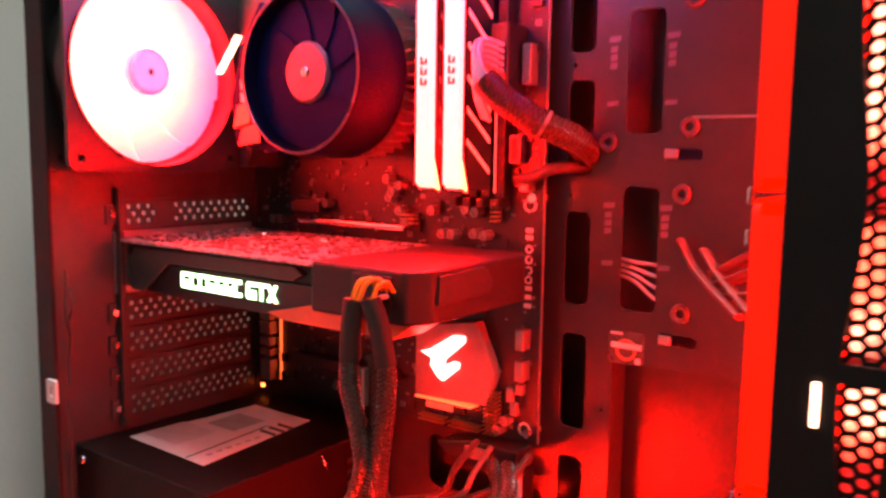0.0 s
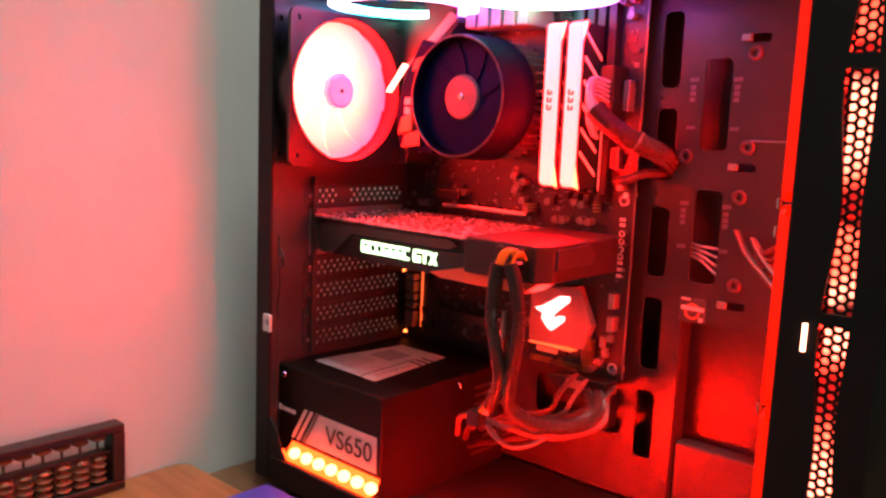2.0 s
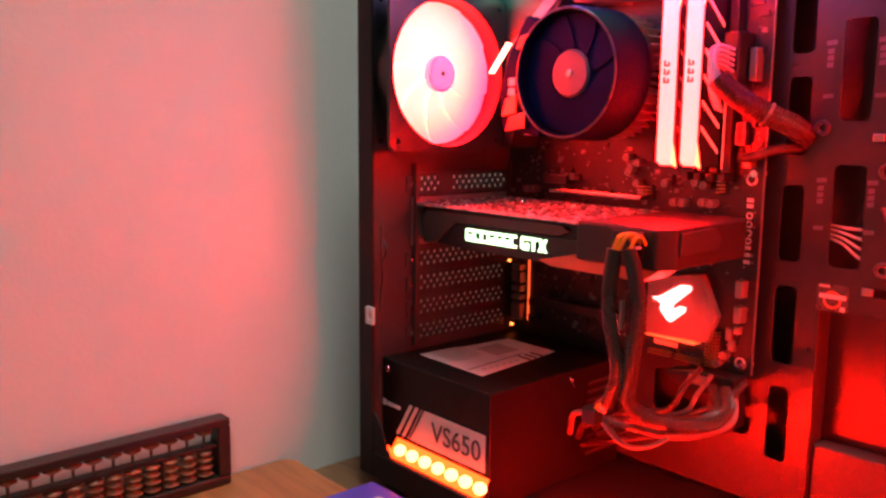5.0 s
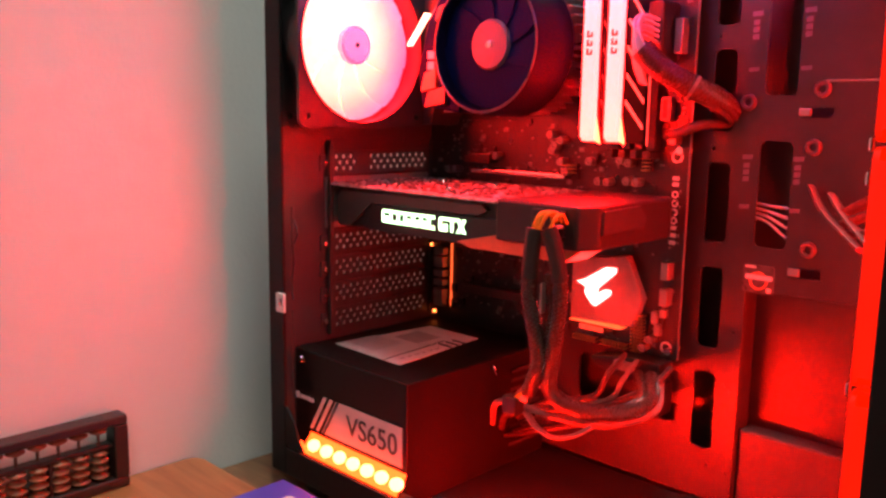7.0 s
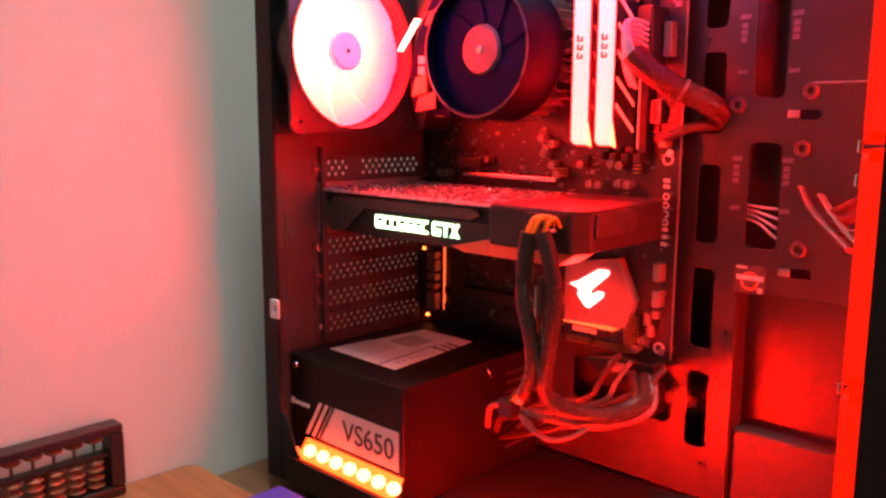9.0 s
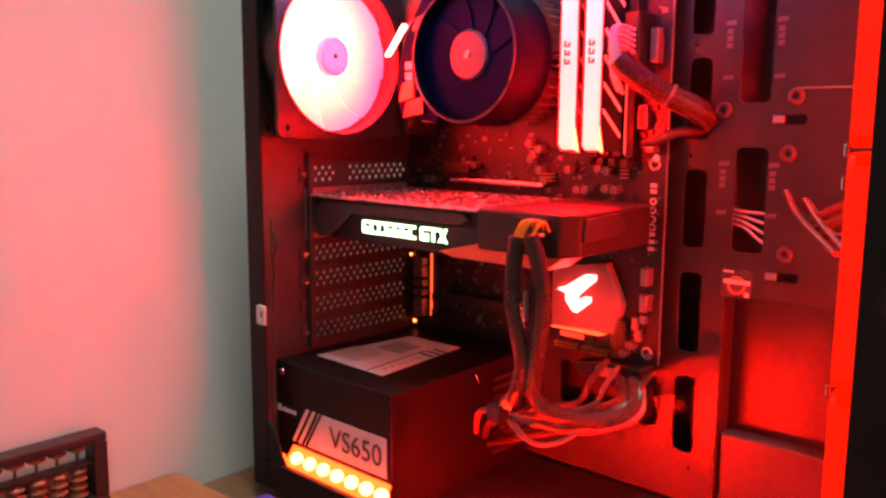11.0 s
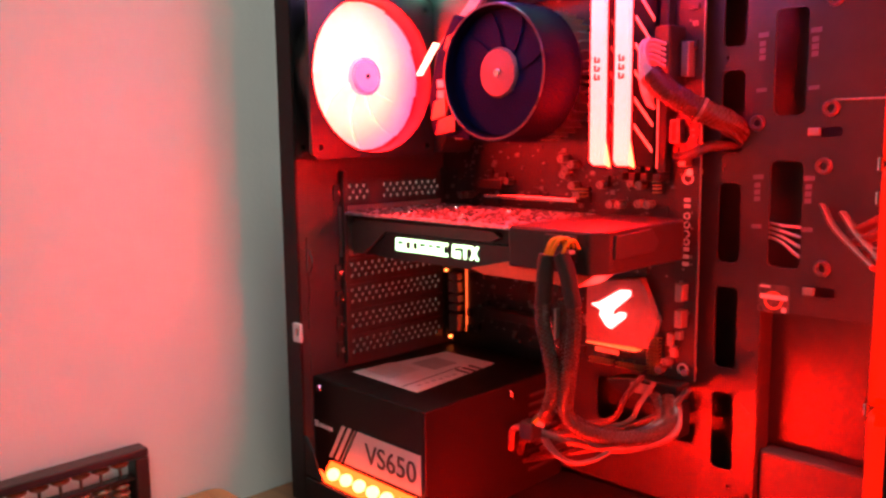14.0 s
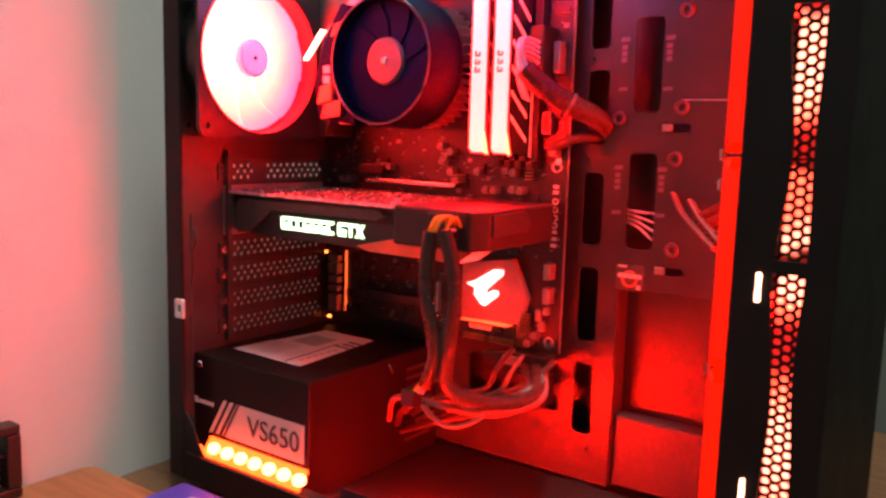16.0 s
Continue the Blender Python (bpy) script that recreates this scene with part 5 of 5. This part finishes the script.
usb = cable("flat_lead", [([(0.2210, MBY - 0.004, 0.2720), (0.2330, -0.022, 0.2735), (0.2460, -0.018, 0.2790), (0.2540, 0.004, 0.2800)], 0.0034, "cable_braid")], "flat dark lead running from the board edge into the tray")
aud = thing("fan_lead", (0.29, 0.008, 0.21), "thin bundled wires seen through the tray opening", "cable")
for k in range(4):
    part("wire", tube(B(), [(0.272, 0.010, 0.2300 - 0.003 * k), (0.284, 0.006, 0.2290 - 0.0035 * k), (0.2965, 0.0055, 0.2285 - 0.0062 * k), (0.306, 0.010, 0.2270 - 0.0066 * k)], 0.0010, 8), "wire_pale", aud, smooth=True)
front_leads = thing("front_fan_leads", (0.345, -0.02, 0.19), "crossed flat red lit fan leads beside the front fans", "cable")
for k, (a, b, c) in enumerate((((0.3130, -0.006, 0.2440), (0.3240, -0.012, 0.2300), (0.3500, -0.026, 0.2120)), ((0.3260, -0.008, 0.2400), (0.3380, -0.016, 0.2280), (0.3680, -0.036, 0.2060)), ((0.3330, -0.012, 0.2290), (0.3520, -0.020, 0.2400), (0.3705, -0.036, 0.2500)), ((0.3360, -0.014, 0.2240), (0.3540, -0.022, 0.2330), (0.3705, -0.038, 0.2400)), ((0.3400, -0.016, 0.2190), (0.3580, -0.026, 0.2230), (0.3705, -0.040, 0.2270)))):
    part("flat_lead", tube(B(), [a, b, c], 0.0046, 8, flat=0.4), "lead_red", front_leads, smooth=True)
rearlead = cable("rear_fan_lead", [([(0.004, -0.160, 0.215), (0.0065, -0.162, 0.190), (0.003, -0.158, 0.175), (0.002, -0.159, 0.160), (0.004, -0.160, 0.146)], 0.0010, "cable_black"), ([(0.002, -0.157, 0.205), (0.010, -0.160, 0.196), (0.001, -0.158, 0.184)], 0.0009, "cable_black"), ([(0.003, -0.160, 0.138), (0.006, -0.161, 0.118), (0.002, -0.160, 0.098), (0.003, -0.160, 0.070)], 0.0008, "cable_black")], "thin black fan wire down the rear edge")
plug = thing("small_connector", (0.0, -0.162, 0.138), "small white square plug on the rear edge", "plug")
part("plug_body", plate(B(), rounded(-0.0020, 0.1380, 0.0075, 0.1520, 0.001), [rounded(0.0012, 0.1415, 0.0050, 0.1485, 0.0018)], "y", -0.1712, -0.1692), "label_white", plug)

# ---------------------------------------------------------------- marks on the tray
def mark(name, boxes_, m, label):
    t = thing(name, (boxes_[0][0], -0.0002, boxes_[0][1]), label, "sticker", "tray marks")
    for x0, z0, x1, z1 in boxes_:
        part("printed_shape", prism(B(), [(x0, z0), (x1, z0 + 0.0003), (x1, z1), (x0, z1 - 0.0003)], "y", -0.0004, -0.0001), m, t)


for x in (0.2705, 0.3025):
    for z in (0.332, 0.244):
        mark("printed_sticker", [(x - 0.0024, z, x + 0.0014, z + 0.0034), (x - 0.0024, z + 0.0042, x + 0.0014, z + 0.0078), (x - 0.0024, z + 0.0086, x + 0.0014, z + 0.0120), (x - 0.0034, z + 0.0140, x + 0.0030, z + 0.0172)], "print_dim", "pale printed plain shapes on the tray")
    mark("printed_sticker", [(x - 0.0034, 0.3125, x + 0.0030, 0.3152)], "print_dim", "small printed plain shape on the tray")
    mark("printed_sticker", [(x - 0.0034, 0.2265, x + 0.0030, 0.2295)], "print_dim", "small printed plain shape on the tray")
badge = thing("processor_sticker", (0.2835, 0, 0.175), "silver square sticker with plain marks on the tray", "sticker")
part("sticker", prism(B(), rounded(0.2730, 0.1735, 0.2935, 0.1915, 0.002), "y", -0.0006, -0.0001), "sticker", badge)
bm = lathe(B(), (0.2835, -0.0006, 0.1815), (0, -1, 0), [(0.0046, 0), (0.0060, 0), (0.0060, 0.0003), (0.0046, 0.0003)], 24)
part("printed_ring", bm, "shroud_red", badge)
part("printed_bar", box(B(), (0.2750, -0.0012, 0.1822), (0.2925, -0.0010, 0.1852)), "label_white", badge)
part("printed_bar", box(B(), (0.2745, -0.0009, 0.1895), (0.2815, -0.0007, 0.1908)), "label_white", badge)
part("printed_bar", box(B(), (0.2890, -0.0009, 0.1745), (0.2920, -0.0007, 0.1775)), "label_white", badge)

# ---------------------------------------------------------------- abacus
aba = thing("abacus", (-0.055, -0.40, 0.017), "dark wooden abacus with brown beads standing on edge against the wall", "abacus")
AX0, AX1 = -0.0625, -0.0475
Y0, Y1, Z0, Z1 = -0.590, -0.2660, 0.0175, 0.0702
part("top_rail", box(B(), (AX0, Y0, Z1 - 0.0065), (AX1, Y1, Z1), 0.0015), "abacus_wood", aba)
part("bottom_rail", box(B(), (AX0, Y0, Z0), (AX1, Y1, Z0 + 0.007), 0.0015), "abacus_wood", aba)
part("end_rail", box(B(), (AX0, Y1 - 0.010, Z0 + 0.0072), (AX1, Y1, Z1 - 0.0067), 0.001), "abacus_wood", aba)
part("end_rail", box(B(), (AX0, Y0, Z0 + 0.0072), (AX1, Y0 + 0.010, Z1 - 0.0067), 0.001), "abacus_wood", aba)
part("beam", box(B(), (AX0 + 0.003, Y0 + 0.010, 0.0478), (AX1 - 0.003, Y1 - 0.010, 0.0506), 0.0006), "abacus_wood", aba)
prof = [(0.0011, -0.0029), (0.0020, -0.0028), (0.0062, -0.0004), (0.0062, 0.0004), (0.0020, 0.0028), (0.0011, 0.0029)]
bm = lathe(B(), (0, 0, 0), (0, 0, 1), prof, 16)
for f in bm.faces:
    f.smooth = True
bead_mesh = bpy.data.meshes.new("bead")
bm.to_mesh(bead_mesh)
bm.free()
bead_mesh.materials.append(M["bead"])
bm = cyl(B(), (0, 0, Z0 + 0.006), (0, 0, Z1 - 0.007), 0.0011, seg=8)
rod_mesh = bpy.data.meshes.new("rod")
bm.to_mesh(rod_mesh)
bm.free()
rod_mesh.materials.append(M["rod"])
rng = random.Random(5)
NR = 22
for k in range(NR):
    y = Y1 - 0.0185 - k * 0.0136
    r = new("rod", rod_mesh)
    r.parent = aba
    r.location = Vector((-0.0550, y, 0)) - PLACE[aba.name]
    up = rng.randint(0, 3)
    zs = [0.0606 if rng.random() < 0.8 else 0.0536] + [0.0275 + 0.0058 * j if j < 4 - up else 0.0448 - 0.0058 * (3 - j) for j in range(4)]
    if k in (3, 8, 13, 18):
        part("divider", box(B(), (AX0 + 0.004, y + 0.0060, Z0 + 0.0072), (AX1 - 0.004, y + 0.0076, 0.0476)), "abacus_wood", aba)
    for z in zs:
        b = new("bead", bead_mesh)
        b.parent = aba
        b.location = Vector((-0.0550, y, z + rng.uniform(-0.0003, 0.0003))) - PLACE[aba.name]

# ---------------------------------------------------------------- book
book = thing("book", (0.07, -0.24, 0.0205), "violet book lying flat with pale lettering on its cover", "book")
part("pages", box(B(), (0.0400, -0.3440, 0.0190), (0.1480, -0.1965, 0.0252), 0.0004), "paper", book)
cov = part("cover", prism(B(), rounded(0.0380, -0.3460, 0.1500, -0.1945, 0.0015), "z", 0.0254, 0.0272, 0.0004), "book_cover", book)
part("back_cover", prism(B(), rounded(0.0380, -0.3460, 0.1500, -0.1945, 0.0015), "z", 0.0172, 0.0188, 0.0004), "book_cover", book)
for k in range(4):
    part("printed_bar", prism(B(), rounded(0.0620 + 0.014 * k, -0.2200, 0.0710 + 0.014 * k, -0.2060, 0.003), "z", 0.0273, 0.0275), "label_pale", cov, "pale printed shape")
